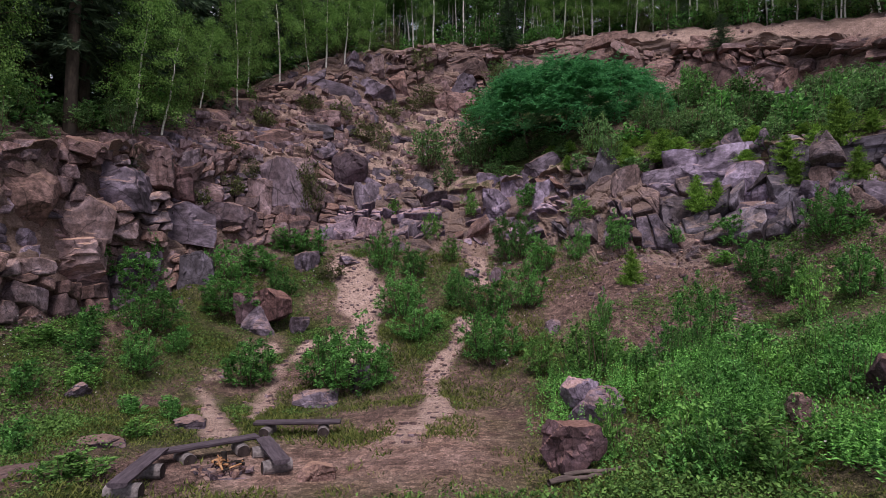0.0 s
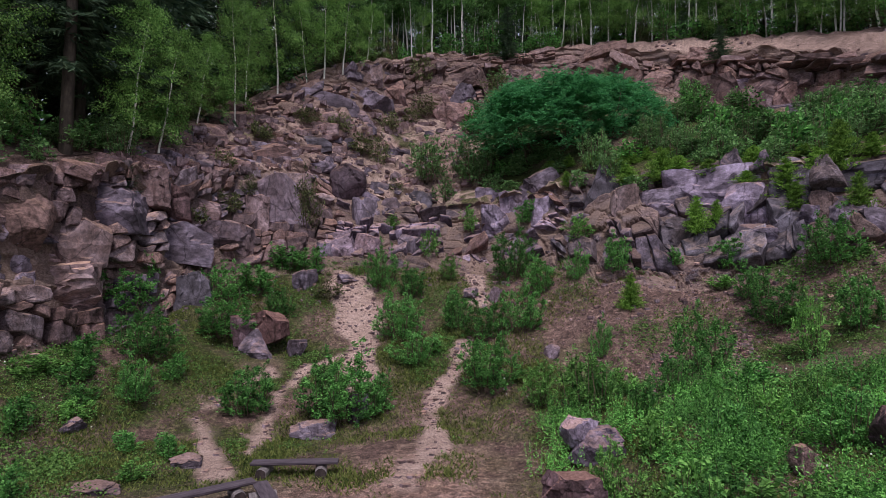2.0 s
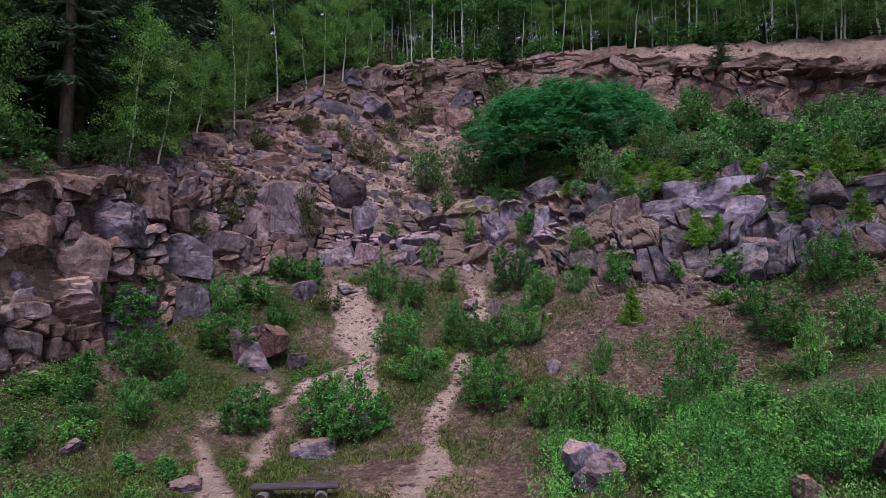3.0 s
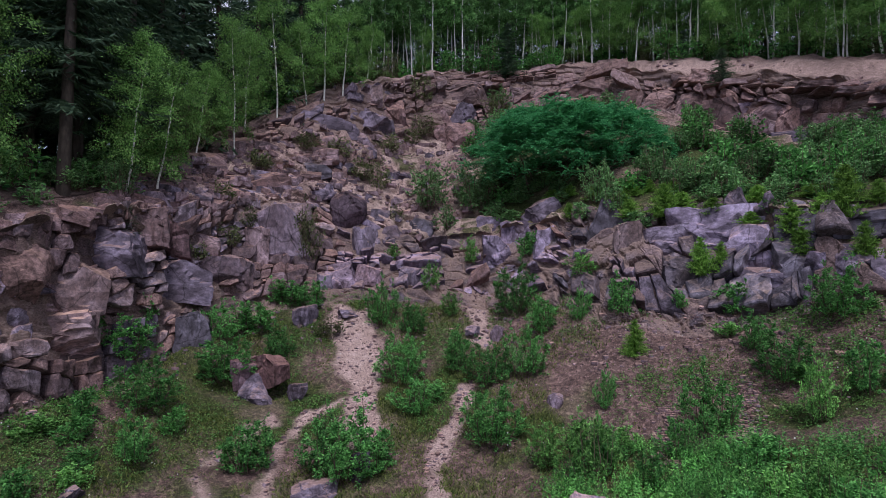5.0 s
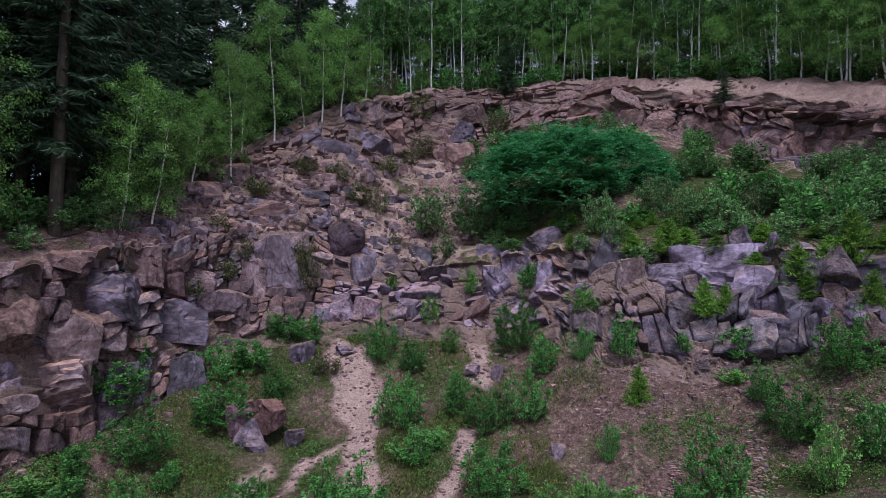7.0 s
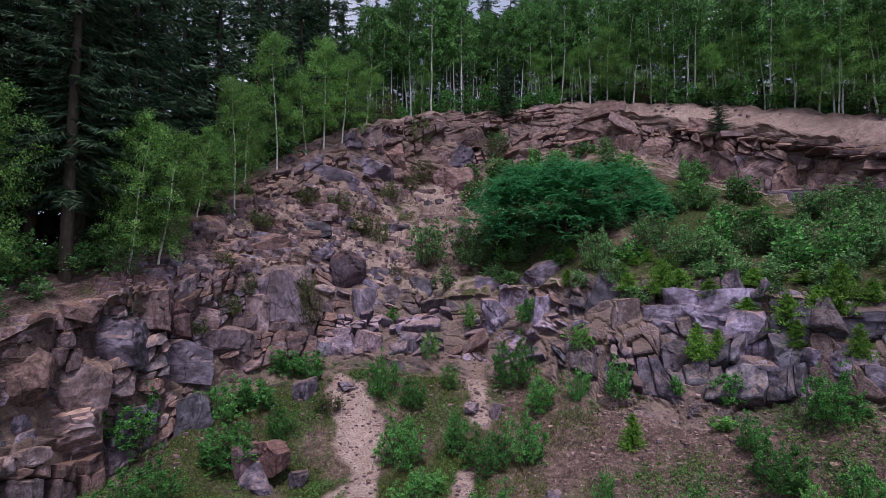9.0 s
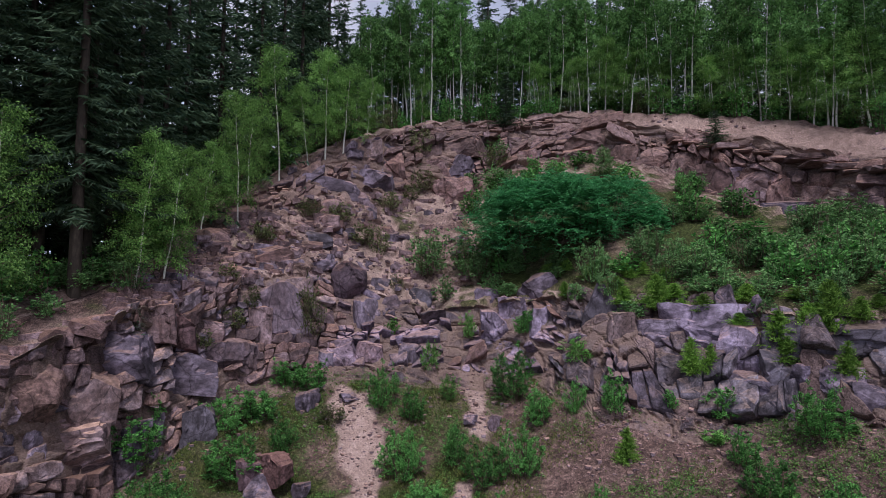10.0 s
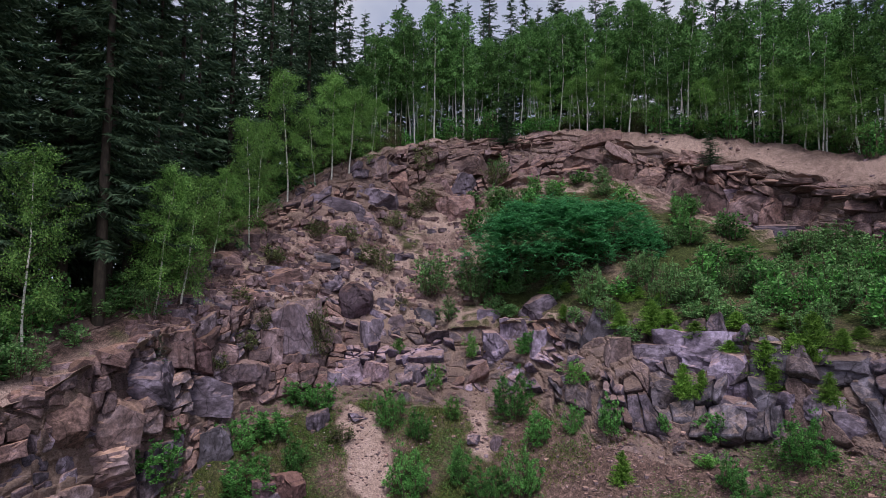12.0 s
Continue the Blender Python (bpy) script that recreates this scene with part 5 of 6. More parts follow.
BUSHES_FACE = [
    (-10.7, 31.4, 1.1, 1.4), (-8.5, 34.4, 1.3, 1.8), (-6.7, 35.5, 1.4, 1.8), (-7.1, 29.1, 3.3, 1.6), (-10.5, 27.1, 1.1, 1.4), (-9.9, 28.1, 1.3, 1.0), (-1.7, 44.7, 2.8, 2.3),
    (-4.1, 35.3, 2.0, 1.6), (-5.2, 35.2, 1.5, 2.0), (-11.1, 27.8, 1.1, 1.4), (-3.8, 39.8, 1.4, 2.1), (-2.8, 33.0, 1.2, 1.0), (-10.2, 31.5, 0.8, 1.0), (-5.2, 25.3, 1.0, 1.5),
    (-11.2, 25.3, 1.0, 1.0), (-11.6, 21.5, 0.8, 1.2), (-1.4, 42.8, 2.0, 2.4), (4.6, 45.2, 2.1, 2.8), (-7.7, 29.7, 0.9, 1.2), (-2.3, 41.5, 1.3, 1.7),
]


def bush_kinds(material, seed, leaf=0.09, dense=1.0):
    """Low, middling and tall bushes as patterns."""
    return [(0.8, 1.1, shrub(seed, 0.8, 1.1, 13, int(1050 * dense), leaf, material)), (1.5, 1.7, shrub(seed + 1, 1.5, 1.7, 18, int(2500 * dense), leaf, material)),
            (2.4, 2.1, shrub(seed + 2, 2.4, 2.1, 22, int(4000 * dense), leaf * 1.1, material)), (1.5, 1.4, shrub(seed + 3, 1.5, 1.4, 16, int(2400 * dense), leaf, material))]


def weed_patch(seed, high, wide, stalks, material):
    """Upright stalks, each with leaves in rising pairs."""
    rng = np.random.default_rng(seed)
    at, ways, sizes = [], [], []
    for _ in range(stalks):
        foot = np.append(rng.normal(0, 0.24 * wide, 2), 0.0)
        tall = high * rng.uniform(0.45, 1.08)
        lean = np.append(rng.normal(0, 0.12, 2), 1.0)
        n = int(12 + 16 * tall)
        k = np.sort(rng.uniform(0.04, 1, n))[:, None]
        a = rng.uniform(0, 2 * np.pi, n)
        at.append(foot + lean * tall * k)
        ways.append(np.stack([np.cos(a), np.sin(a), 0.35 + 1.1 * k[:, 0] ** 2], 1))
        sizes.append((0.09 - 0.045 * k[:, 0]) * rng.uniform(0.6, 1.2, n))
    at, ways, sizes = np.concatenate(at), np.concatenate(ways), np.concatenate(sizes)
    ob = new("weed_patch")
    part("foliage", mesh_np("foliage", *leaves_np(at, ways, sizes, rng, 0.42, 0.1), material), None, ob)
    return ob


def weed_kinds(material, seed):
    """Patches of upright leafy stalks."""
    return [(h, 1.2, weed_patch(seed + k, h, 1.2, 74, material)) for k, h in enumerate((0.55, 0.85))]


def plant(kinds, rows, label, group, seed):
    r = random.Random(seed)
    for x, y, high, wide in rows:
        h, w, pattern = min(kinds, key=lambda k: abs(math.log(k[0] / high)) + r.uniform(0, 0.35))
        s = min(1.7, max(0.5, 1.15 * wide / w))
        ob = copy_scaled(pattern, place(x, y, ground_at(x, y) - 0.06, r.uniform(0, 360), (s, s, min(1.8, 1.15 * high / h))))
        tagged(ob, label, "bush", group)


def clear(kinds):
    for *_, pattern in kinds:
        for o in (*pattern.children_recursive, pattern):
            bpy.data.objects.remove(o)


green = bush_kinds(LEAF, 10, 0.062, 2.1)
light = bush_kinds(LEAF_LIGHT, 24, 0.072, 1.2)
fresh = bush_kinds(LEAF_FRESH, 20, 0.09, 0.62)
olive = bush_kinds(LEAF_OLIVE, 30, 0.10, 0.36)
shade = bush_kinds(LEAF, 40, 0.16, 0.22)
weedy = weed_kinds(LEAF_WEED, 50) + weed_kinds(LEAF_WEED, 52) + weed_kinds(LEAF, 54)
plant(green, BUSHES_LEFT, "dark green leafy bush on the grassy slope", "bushes on the slope", 1)
plant(green, BUSHES_TRAIL, "dense green leafy bush beside the sandy trail", "bushes on the slope", 2)
plant(green, BUSHES_SLOPE, "bright green leafy bush on the bare slope", "bushes on the slope", 3)
plant(light, BUSHES_LIGHT, "light green sapling clump on the slope", "bushes on the slope", 13)
plant(green[:2] + light[:2], BUSHES_WEEDS, "leafy green sapling among tall weeds", "bushes on the slope", 14)
plant(fresh, BUSHES_TERRACE, "light green leafy bush on the terrace", "bushes on the terrace", 4)
plant(olive, BUSHES_FACE, "olive green bush rooted in the rock face", "bushes on the faces", 5)

# scrub that covers the terrace
r = random.Random(18)
scrub = []
while len(scrub) < 95:
    b, z = r.uniform(3, 45), r.uniform(3.05, 3.9)
    p = on_land(b, z)
    if math.hypot((p.x - 7.9) / 6.0, (p.y - 33.0) / 3.4) > 1 and (b > 14 or z > 3.3):
        scrub.append((p.x, p.y, r.uniform(0.7, 2.3) * (1.0 if z > 3.15 else 0.5), r.uniform(1.5, 2.6)))
for k in range(18):
    p = on_land(r.uniform(3, 17), r.uniform(3.04, 3.28))
    scrub.append((p.x, p.y, r.uniform(0.5, 1.2), r.uniform(1.2, 2.2)))
for k in range(32):
    p = on_land(r.uniform(-50, -26), r.uniform(3.45, 5.8))
    scrub.append((p.x, p.y, r.uniform(0.7, 2.0), r.uniform(1.3, 2.2)))
plant(fresh + shade[1:], scrub, "leafy green scrub under the trees and on the terrace", "bushes on the terrace", 9)

# weeds at the foot of the bare slope
r = random.Random(8)
weeds = []
while len(weeds) < 92:
    b, d = r.uniform(9, 50), r.uniform(8.6, 17.5)
    x, y = d * math.sin(radians(b)), d * math.cos(radians(b))
    if x > 1.9 + (y - 9) * 0.16 and math.hypot(x - 2.1, y - 9.5) > 1.15 and math.hypot(x - 3.35, y - 12.2) > 0.8 and math.hypot(x - 4.1, y - 10.8) > 0.9 and math.hypot(x - 6.6, y - 9.6) > 0.8 and math.hypot(x - 7.7, y - 9.2) > 0.9 and d > 10.0 and d < 20 - 0.1 * b and lumps([x], [y], 1.4, 77)[0] > -0.42:
        weeds.append((x, y, r.uniform(0.25, 0.85), r.uniform(0.8, 1.4)))
plant(weedy, weeds, "lush green weeds and saplings at the slope's foot", "weeds", 6)

fir_kinds = [spruce(60 + k, 1.5, 1.5, 0.02, 26, 8, 11, NEEDLE_YOUNG, "young_spruce", -0.15, 0.45, 0.10, 1.2, True) for k in range(3)]
r = random.Random(44)
for k in range(22):
    p = on_land(r.uniform(11, 40), r.uniform(3.01, 3.16))
    FIRS.append((p.x, p.y, r.uniform(0.4, 0.8), r.uniform(1.0, 1.9)))
for k, (x, y, high, wide) in enumerate(FIRS):
    ob = copy_scaled(fir_kinds[k % 3], place(x, y, ground_at(x, y) - 0.05, 37 * k, (wide / 1.5, wide / 1.5, high * 1.1 / 1.5)))
    tagged(ob, "young bright green spruce on the rock ledge", "young tree", "young spruces")

thicket = feather_bush(70, 5.5, 16.0, 8.0, 7000, LEAF_FEATHER)
put(thicket, place(7.9, 33.0, ground_at(8.0, 31.4) - 0.3))
tagged(thicket, "broad dark green thicket of feathery sumac", "bush")

# ---- trees ----
birch_kinds = [broadleaf_tree(80 + k, 10, 3.0, (0.34, 0.48, 0.42, 0.38)[k], 32, 3900, 0.15, LEAF_BIRCH, BIRCH, 0.05, 0.0065) for k in range(4)]
BIRCHES = [
    (-13.5, 23.36, 6.4, 3.7, 4), (-13.07, 25.05, 6.4, 3.5, 12), (-11.95, 31.27, 7.4, 3.6, 0), (-11.13, 36.4, 8.2, 4.2, 3), (-8.6, 39.2, 7.3, 4.6, -3), (-7.4, 40.2, 6.1, 4.2, 4),
    (-15.6, 18.2, 7.2, 3.7, 0), (-9.6, 38.1, 5.2, 3.4, 5), (-12.6, 34.5, 5.6, 3.2, -3), (-13.4, 29.6, 4.6, 3.0, 5),
]
young_kinds = [broadleaf_tree(110 + k, 6.5, 3.2, 0.16, 40, 14000, 0.072, LEAF_YOUNG, BIRCH, 0.05, 0.008) for k in range(3)]
for k, (x, y, high, wide, lean) in enumerate(BIRCHES):
    ob = copy_scaled(young_kinds[k % 3], place(x, y, ground_at(x, y), 80 * k, (wide / 3.4, wide / 3.4, high * 1.08 / 6.5), 0, lean))
    tagged(ob, "slender young birch with white bark at the quarry rim", "birch", "birches")
# young birches along the edge of the sandy bank: bearing, height, width
RIM_BIRCHES = [(-7.9, 4.2, 3.4), (-2.0, 4.4, 3.2), (10.6, 4.6, 3.6), (14.8, 4.8, 4.0), (17.3, 6.2, 4.4), (19.9, 5.2, 4.6), (23.0, 4.4, 3.8), (27.6, 4.6, 4.0), (29.4, 5.0, 3.8), (33.7, 5.4, 4.0), (35.5, 5.8, 4.2), (37.2, 5.8, 4.4), (39.5, 6.0, 4.4)]
for k, (b, high, wide) in enumerate(RIM_BIRCHES):
    reach, _ = lines_at([b])
    x, y = (reach[0, 7] + 0.3) * math.sin(radians(b)), (reach[0, 7] + 0.3) * math.cos(radians(b))
    ob = copy_scaled(young_kinds[k % 3], place(x, y, ground_at(x, y) - 0.1, 67 * k, (wide / 3.2, wide / 3.2, high * 1.08 / 6.5), 0, 3 - k % 5))
    tagged(ob, "bushy young birch at the edge of the sandy bank", "birch", "birches")
r = random.Random(12)
for k in range(96):
    b = -10 + 54 * (k + r.random()) / 96
    reach, _ = lines_at([b])
    d = reach[0, 7] + r.choice((0.2, 1.5, 3.5, 6.0, 8.0)) + r.uniform(-0.4, 1.0)
    x, y = d * math.sin(radians(b)), d * math.cos(radians(b))
    s = r.uniform(1.0, 1.32) * (1.0 if b < 26 else 0.88)
    ob = copy_scaled(birch_kinds[r.randrange(4)], place(x, y, ground_at(x, y), r.uniform(0, 360), (s * 0.95, s * 0.95, s), r.gauss(0, 2.5), r.gauss(0, 2.5)))
    tagged(ob, "slender birch with white trunk at the wood's edge", "birch", "birches")

spruce_kinds = [spruce(90 + k, 26, 7.0, 0.14, 46, 6, 36, NEEDLE, "spruce_tree", 0.5, 0.13, 0.055) for k in range(3)]
spruce_kinds += [spruce(96 + k, 26, 8.0, 0.04, 32, 6, 12, NEEDLE, "spruce_tree", 0.45, 0.3, 0.10) for k in range(2)]
stand = [(-15.2, 21.9)]
for k in range(42):
    b = -58 + 46 * (k + r.random()) / 42
    reach, _ = lines_at([b])
    d = reach[0, 7] + r.choice((0.8, 4.0, 8.0, 12.0)) + r.uniform(0, 2.5)
    stand.append((d * math.sin(radians(b)), d * math.cos(radians(b))))
for k in range(24):
    b = -62 + 54 * (k + r.random()) / 24
    reach, _ = lines_at([b])
    d = reach[0, 7] + r.uniform(17, 30)
    stand.append((d * math.sin(radians(b)), d * math.cos(radians(b))))
for x, y in stand:
    s = r.uniform(0.85, 1.1)
    far = math.hypot(x, y) > 33
    ob = copy_scaled(spruce_kinds[3 + r.randrange(2) if far else r.randrange(3)], place(x, y, ground_at(x, y), r.uniform(0, 360), (s, s, s)))
    tagged(ob, "tall dark spruce with bare lower trunk", "spruce", "spruces")
for k in range(72):
    b = -16 + 66 * (k + r.random()) / 72
    reach, _ = lines_at([b])
    d = reach[0, 7] + r.choice((9.0, 12.0, 15.0)) + r.uniform(0, 3)
    x, y = d * math.sin(radians(b)), d * math.cos(radians(b))
    s = r.uniform(0.58, 0.84)
    ob = copy_scaled(spruce_kinds[3 + r.randrange(2)], place(x, y, ground_at(x, y), r.uniform(0, 360), (s, s, s)))
    tagged(ob, "dark spruce standing behind the birches", "spruce", "spruces")

# small dark spruces at the rim and on the upper face
for x, y, high, wide in [(20.05, 38.34, 2.8, 2.7), (5.9, 47.7, 5.2, 4.0), (19.7, 43.5, 2.8, 2.4), (-12.75, 22.0, 1.4, 1.4)]:
    ob = copy_scaled(spruce_kinds[3], place(x, y, ground_at(x, y) - 0.1, 50 * x, (wide / 8, wide / 8, high / 26)))
    tagged(ob, "small dark green spruce at the quarry rim", "spruce", "spruces")

# saplings and scrub under the wood's edge
edge = []
for k in range(64):
    b = -30 + 76 * (k + r.random()) / 64
    reach, _ = lines_at([b])
    d = reach[0, 7] + r.uniform(-0.5, 2.5)
    edge.append((d * math.sin(radians(b)), d * math.cos(radians(b)), r.uniform(1.2, 3.2), r.uniform(1.6, 2.8)))
for k in range(40):
    b = -14 + 60 * (k + r.random()) / 40
    reach, _ = lines_at([b])
    d = reach[0, 7] + r.uniform(4, 13)
    edge.append((d * math.sin(radians(b)), d * math.cos(radians(b)), r.uniform(2.2, 3.3), r.uniform(2.4, 3.4)))
plant(shade + olive[2:3], edge, "dark green sapling under the wood's edge", "saplings", 7)
for kinds in (green, light, fresh, olive, shade, weedy, [(0, 0, o) for o in fir_kinds + birch_kinds + young_kinds + spruce_kinds]):
    clear(kinds)


# ---- benches of half logs round the fire place ----
def half_log(length, radius, seed):
    """A split log lying along x with its flat side up at z = 0."""
    bm = bmesh.new()
    steps, around = 14, 12
    rings = []
    rg = random.Random(seed)
    for i in range(steps + 1):
        x = (i / steps - 0.5) * length
        wob = 1 + 0.03 * math.sin(i * 1.7 + seed) + rg.uniform(-0.012, 0.012)
        ring = []
        for j in range(around + 1):
            a = math.pi * j / around
            ring.append(bm.verts.new((x, math.cos(a) * radius * wob, -0.085 * math.sin(a) ** 0.6 * wob)))
        rings.append(ring)
    for r0, r1 in zip(rings, rings[1:]):
        for j in range(around):
            bm.faces.new((r0[j], r0[j + 1], r1[j + 1], r1[j]))
        bm.faces.new((r0[0], r1[0], r1[around], r0[around]))
    bm.faces.new(rings[0])
    bm.faces.new(rings[-1][::-1])
    bmesh.ops.recalc_face_normals(bm, faces=bm.faces[:])
    return bm


def short_log(length, radius, seed):
    """A round log lying along y, resting on z = 0, with slightly worn ends."""
    bm = bmesh.new()
    rg = random.Random(seed)
    wob = [1 + rg.uniform(-0.04, 0.04) for _ in range(18)]
    rings = []
    for y, k in ((-0.5, 0.94), (-0.47, 1.0), (-0.2, 1.02), (0.2, 1.0), (0.47, 0.99), (0.5, 0.93)):
        rings.append([bm.verts.new((math.cos(a * math.tau / 18) * radius * k * wob[a], y * length, radius + math.sin(a * math.tau / 18) * radius * k * wob[a])) for a in range(18)])
    for r0, r1 in zip(rings, rings[1:]):
        for j in range(18):
            bm.faces.new((r0[j], r1[j], r1[(j + 1) % 18], r0[(j + 1) % 18]))
    bm.faces.new(rings[0])
    bm.faces.new(rings[-1][::-1])
    bmesh.ops.recalc_face_normals(bm, faces=bm.faces[:])
    return bm


def bench(x0, y0, x1, y1, seed, label, logs=(0.2, 0.8), level=0.0):
    """A plank of split log from one end to the other on two short logs."""
    ob = new("log_bench")
    length = math.hypot(x1 - x0, y1 - y0)
    floor = min(ground_at(x0, y0), ground_at(x1, y1)) + level
    ob.matrix_basis = place((x0 + x1) / 2, (y0 + y1) / 2, floor, math.degrees(math.atan2(y1 - y0, x1 - x0)))
    seat = part("plank", half_log(length, 0.155, seed), PLANK, ob)
    seat.location.z = 0.335
    for k, s in enumerate(logs):
        leg = part("support_log", short_log(0.54, 0.13, seed + k), LOG_SIDE, ob)
        leg.data.materials.append(LOG_END)
        for face in leg.data.polygons:
            if len(face.vertices) > 4:
                face.material_index = 1
        leg.location = ((s - 0.5) * length, 0.0, -0.02)
        leg.rotation_euler.z = radians(random.Random(seed + k).uniform(-8, 8))
    return tagged(ob, label, "bench", "log benches")


bench(-4.37, 12.98, -2.40, 13.1, 1, "weathered half-log bench on two round logs", (0.15, 0.80))
bench(-5.42, 10.58, -3.90, 11.76, 2, "weathered half-log bench behind the fire place", (0.27, 0.82))
bench(-5.01, 8.65, -5.30, 10.5, 3, "weathered half-log bench angled beside the fire place", (0.14, 0.66))
bench(-3.78, 11.75, -2.93, 10.2, 4, "short weathered half-log bench at the fire place", (0.2, 0.78))


# ---- fire place ----
def camp_fire(x, y):
    rg = random.Random(31)
    ob = new("fire_place")
    base = ground_at(x, y)
    ob.location = (x, y, base)
    for k in range(44):
        a = math.tau * k / 44 + rg.uniform(-0.1, 0.1)
        s = rg.uniform(0.07, 0.15)
        st = new("ring_stone", stone_mesh(300 + k, (STONE_GREY, STONE_RUST, STONE_BUFF)[k % 3], "ring_stone", cuts=6, bevel=0.03))
        st.parent = ob
        st.matrix_basis = place(math.cos(a) * rg.uniform(0.2, 0.6), math.sin(a) * rg.uniform(0.12, 0.36), s * 0.3 + 0.04 * rg.random(), rg.uniform(0, 360), (s * 1.2, s, s * 0.9))
    ash = cut_stone(340, 8, 0.10, 0.1, 0.03, 2)
    part("ash_bed", ash, ASH, ob, "pale grey ash").matrix_basis = place(0.1, -0.1, -0.01, 20, (0.95, 0.5, 0.7))
    for k in range(14):
        fresh_wood = k % 2 == 0
        bm = bmesh.new()
        bmesh.ops.create_cone(bm, segments=7, radius1=rg.uniform(0.015, 0.032), radius2=rg.uniform(0.01, 0.022), depth=rg.uniform(0.2, 0.45), cap_ends=True)
        for v in bm.verts:
            v.co += Vector((rg.uniform(-1, 1), rg.uniform(-1, 1), rg.uniform(-1, 1))) * 0.008
        st = part("split_stick" if fresh_wood else "charred_stick", bm, SPLIT if fresh_wood else CHAR, ob)
        st.matrix_basis = place(rg.uniform(-0.1, 0.35), rg.uniform(-0.2, 0.2), rg.uniform(0.14, 0.24), rg.uniform(0, 360), (1, 1, 1), rg.uniform(60, 84))
    bm = bmesh.new()
    bmesh.ops.create_cone(bm, segments=10, radius1=0.06, radius2=0.05, depth=0.26, cap_ends=True)
    part("charred_stump", bm, CHAR, ob).location = (-0.02, 0.2, 0.2)
    return tagged(ob, "stone-ringed fire place with charred and split wood", "fire place")


camp_fire(-4.1, 10.35)


def fallen_branch(x, y, turn, length, radius, seed):
    t = np.linspace(0, 1, 9)[:, None]
    rg = np.random.default_rng(seed)
    line = np.array([[-0.5, 0, 0]]) * length + np.array([[1.0, 0, 0]]) * length * t + np.cumsum(rg.normal(0, 0.035, (9, 3)), 0) * [0, 1, 0.5]
    v, f = tube(line, np.linspace(1, 0.5, 9) * radius * rg.uniform(0.75, 1.25, 9), 8)
    ob = new("fallen_branch", mesh_np("fallen_branch", v, f, TWIG_GREY, True))
    put(ob, place(x, y, ground_at(x, y) + radius * 0.8, turn))
    return tagged(ob, "grey weathered piece of branch lying in the grass", "branch")


fallen_branch(2.25, 9.45, 14, 1.0, 0.06, 1)
fallen_branch(2.6, 9.7, 8, 1.1, 0.055, 2)
fallen_branch(3.0, 9.85, 40, 0.5, 0.045, 3)


# ---- grass ----
def turf_blades(count, seed):
    rg = np.random.default_rng(seed)
    r = 7.0 + 21 * rg.uniform(0, 1, count) ** 0.85
    b = rg.uniform(-47, 47, count)
    x, y = r * np.sin(np.radians(b)), r * np.cos(np.radians(b))
    thick = 0.5 + 0.5 * lumps(x, y, 1.6, 5) + 0.35 * lumps(x, y, 0.6, 6)
    bare = trail_share(x, y) + 0.5 * np.clip(1.2 - np.hypot((x + 0.8) / 3.0, (y - 12.0) / 3.8), 0, 1) + 0.8 * np.clip(1.4 - np.hypot((x + 3.9) / 1.9, (y - 10.8) / 1.6), 0, 1)
    bare = bare + 0.75 * np.clip((b - 10) / 6, 0, 1) * np.clip((r - 15.5) / 2.5, 0, 1)
    reach, high = lines_at(b)
    keep = (rg.uniform(0, 1, count) < thick - bare) & (r < reach[:, 3] - 0.6)
    x, y, r = x[keep], y[keep], r[keep]
    z = np.array([np.interp(d, rr, hh) for d, rr, hh in zip(r, reach[keep], high[keep])]) + soil_relief(x, y) * np.clip((r - 12) / 6, 0.2, 1)
    n = len(x)
    root = np.stack([x, y, z - 0.01], 1)
    a = rg.uniform(0, 2 * np.pi, n)
    size = rg.uniform(0.03, 0.11, n) * (0.5 + 0.8 * np.clip(thick[keep], 0, 1.4))
    side = np.stack([np.cos(a), np.sin(a), 0 * a], 1) * (0.010 + 0.12 * size)[:, None]
    tip = root + np.stack([rg.normal(0, 0.65, n), rg.normal(0, 0.65, n), np.ones(n)], 1) * size[:, None]
    v = np.stack([root - side, root + side, tip], 1).reshape(-1, 3)
    ob = new("grass", mesh_np("grass", v, np.arange(3 * n).reshape(n, 3), BLADE))
    return tagged(ob, "patchy green and straw-coloured grass", "grass", kind="stuff")


turf_blades(420000, 4)


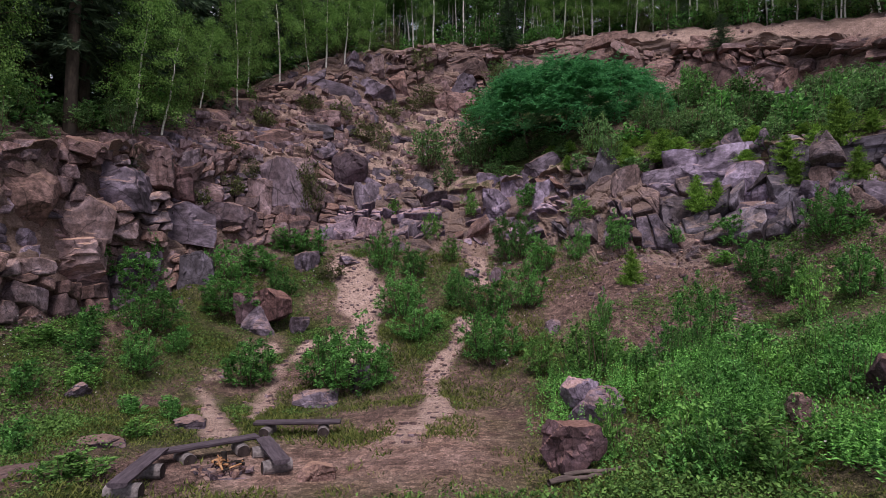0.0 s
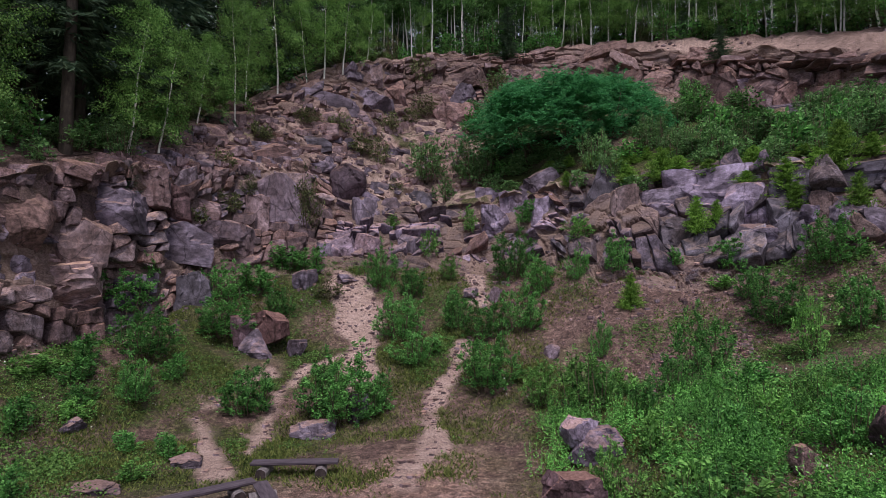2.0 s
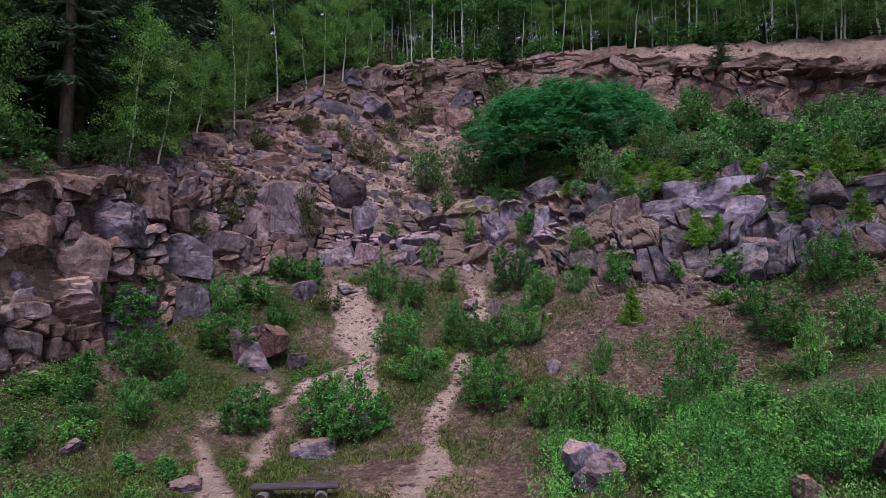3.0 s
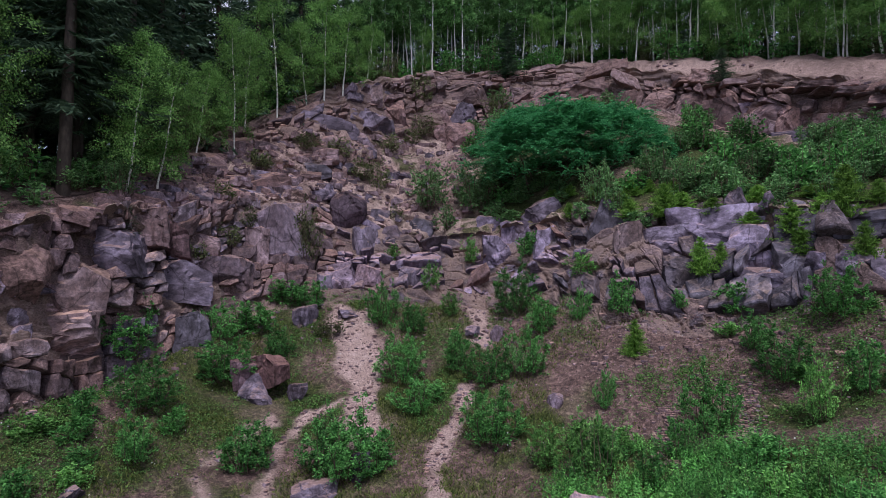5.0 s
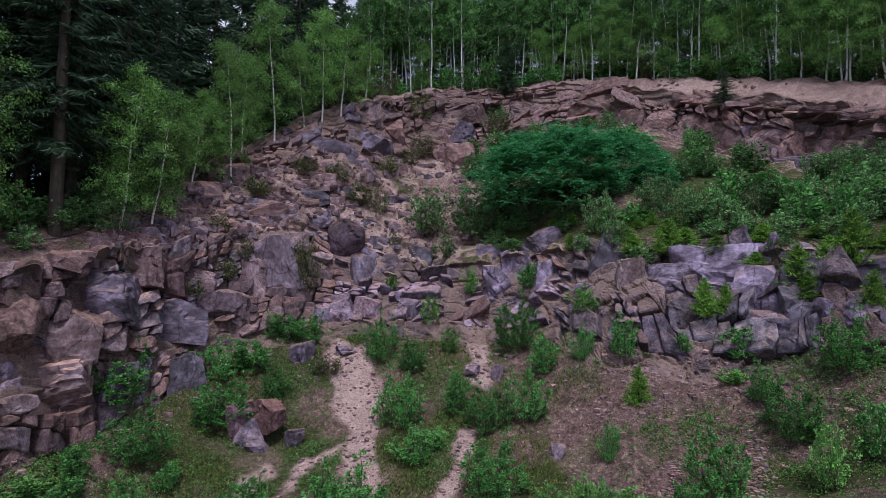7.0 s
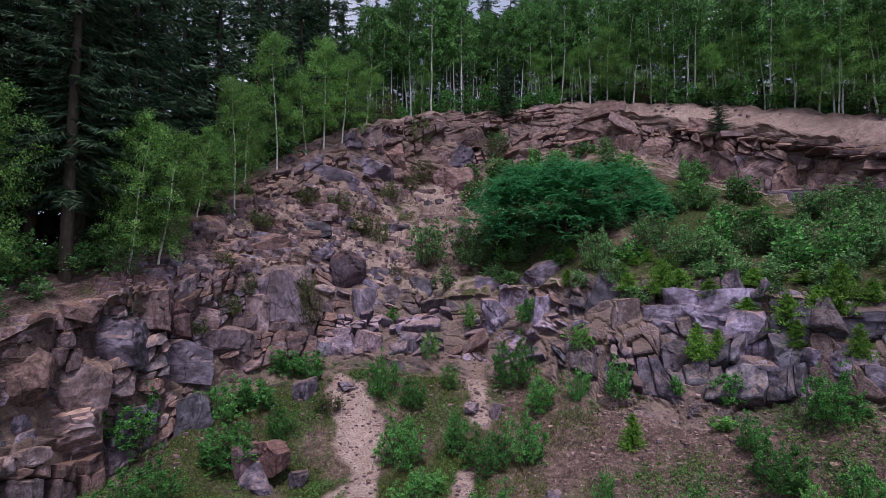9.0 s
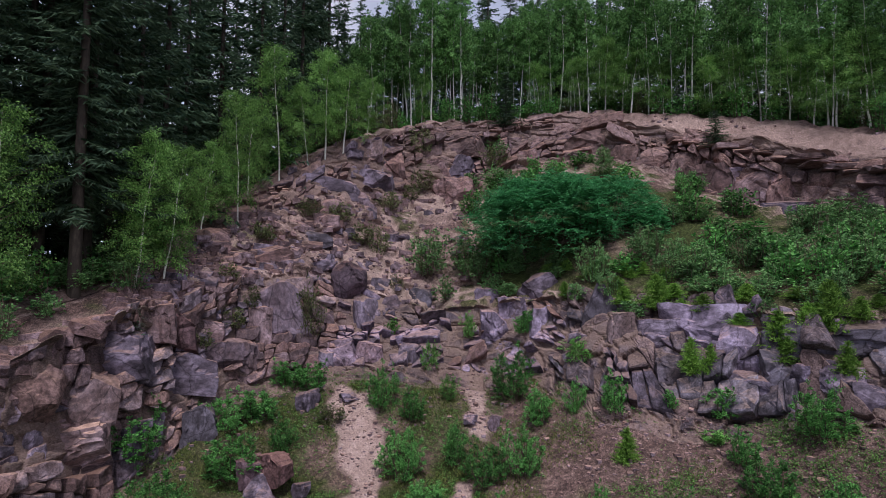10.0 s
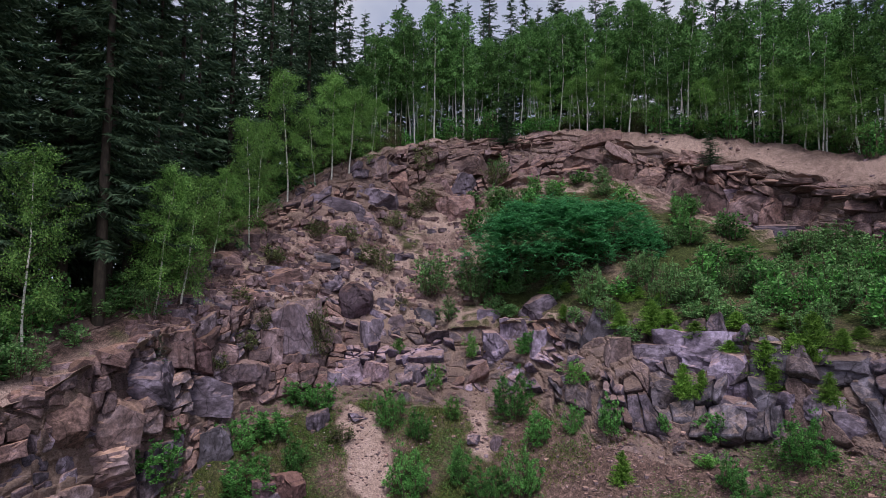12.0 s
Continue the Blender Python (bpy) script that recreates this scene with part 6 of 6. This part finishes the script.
def herbs(count, seed):
    """Low leafy plants in drifts over the slopes."""
    rg = np.random.default_rng(seed)
    r = 8.0 + 21 * rg.uniform(0, 1, count) ** 0.8
    b = rg.uniform(-47, 47, count)
    x, y = r * np.sin(np.radians(b)), r * np.cos(np.radians(b))
    thick = 0.42 + 0.75 * lumps(x, y, 2.1, 15) + 0.45 * lumps(x, y, 0.7, 16) + 0.04 * (b < -8) - 0.12 * ((b > 13) & (r > 17))
    bare = 1.5 * trail_share(x, y) + 1.2 * np.clip(1.5 - np.hypot((x + 0.8) / 3.2, (y - 12.0) / 4.2), 0, 1) + 1.5 * np.clip(1.5 - np.hypot((x + 3.9) / 2.1, (y - 10.8) / 1.9), 0, 1)
    reach, high = lines_at(b)
    keep = (rg.uniform(0, 1, count) < thick - bare) & (r < reach[:, 3] - 0.3)
    x, y, r = x[keep], y[keep], r[keep]
    z = np.array([np.interp(d, rr, hh) for d, rr, hh in zip(r, reach[keep], high[keep])]) + soil_relief(x, y) * np.clip((r - 12) / 6, 0.2, 1)
    lush = np.clip(thick[keep], 0.25, 1.2)
    tall = rg.uniform(0.05, 0.3, len(x)) * lush
    x, y, z, tall = (np.repeat(c, 7) for c in (x, y, z, tall))
    n = len(x)
    root = np.stack([x, y, z], 1) + rg.normal(0, 1, (n, 3)) * [0.05, 0.05, 0] + np.stack([0 * x, 0 * x, tall * rg.uniform(0.1, 1, n)], 1)
    way = np.stack([rg.normal(0, 1, n), rg.normal(0, 1, n), rg.uniform(0, 0.9, n)], 1)
    v, f = leaves_np(root, way, rg.uniform(0.045, 0.085, n) * (0.6 + tall * 2), rg, 0.6)
    ob = new("herbs", mesh_np("herbs", v, f, LEAF_HERB))
    return tagged(ob, "low green herbs and seedlings in drifts", "herbs", kind="stuff")


herbs(96000, 6)


def blossoms(count, seed):
    """Tiny white flower heads dotted over the slope."""
    rg = random.Random(seed)
    spots = scattered(count, (-40, 40), (0.1, 1.9), seed)
    at = np.array([[p.x, p.y, p.z + rg.uniform(0.1, 0.3)] for p in spots])
    gen = np.random.default_rng(seed)
    v, f = leaves_np(at, gen.normal(0, 1, (count, 3)), gen.uniform(0.035, 0.06, count), gen, 0.9)
    ob = new("flowers", mesh_np("flowers", v, f, PETAL))
    return tagged(ob, "tiny scattered white flower heads", "flowers", kind="stuff")


blossoms(320, 9)
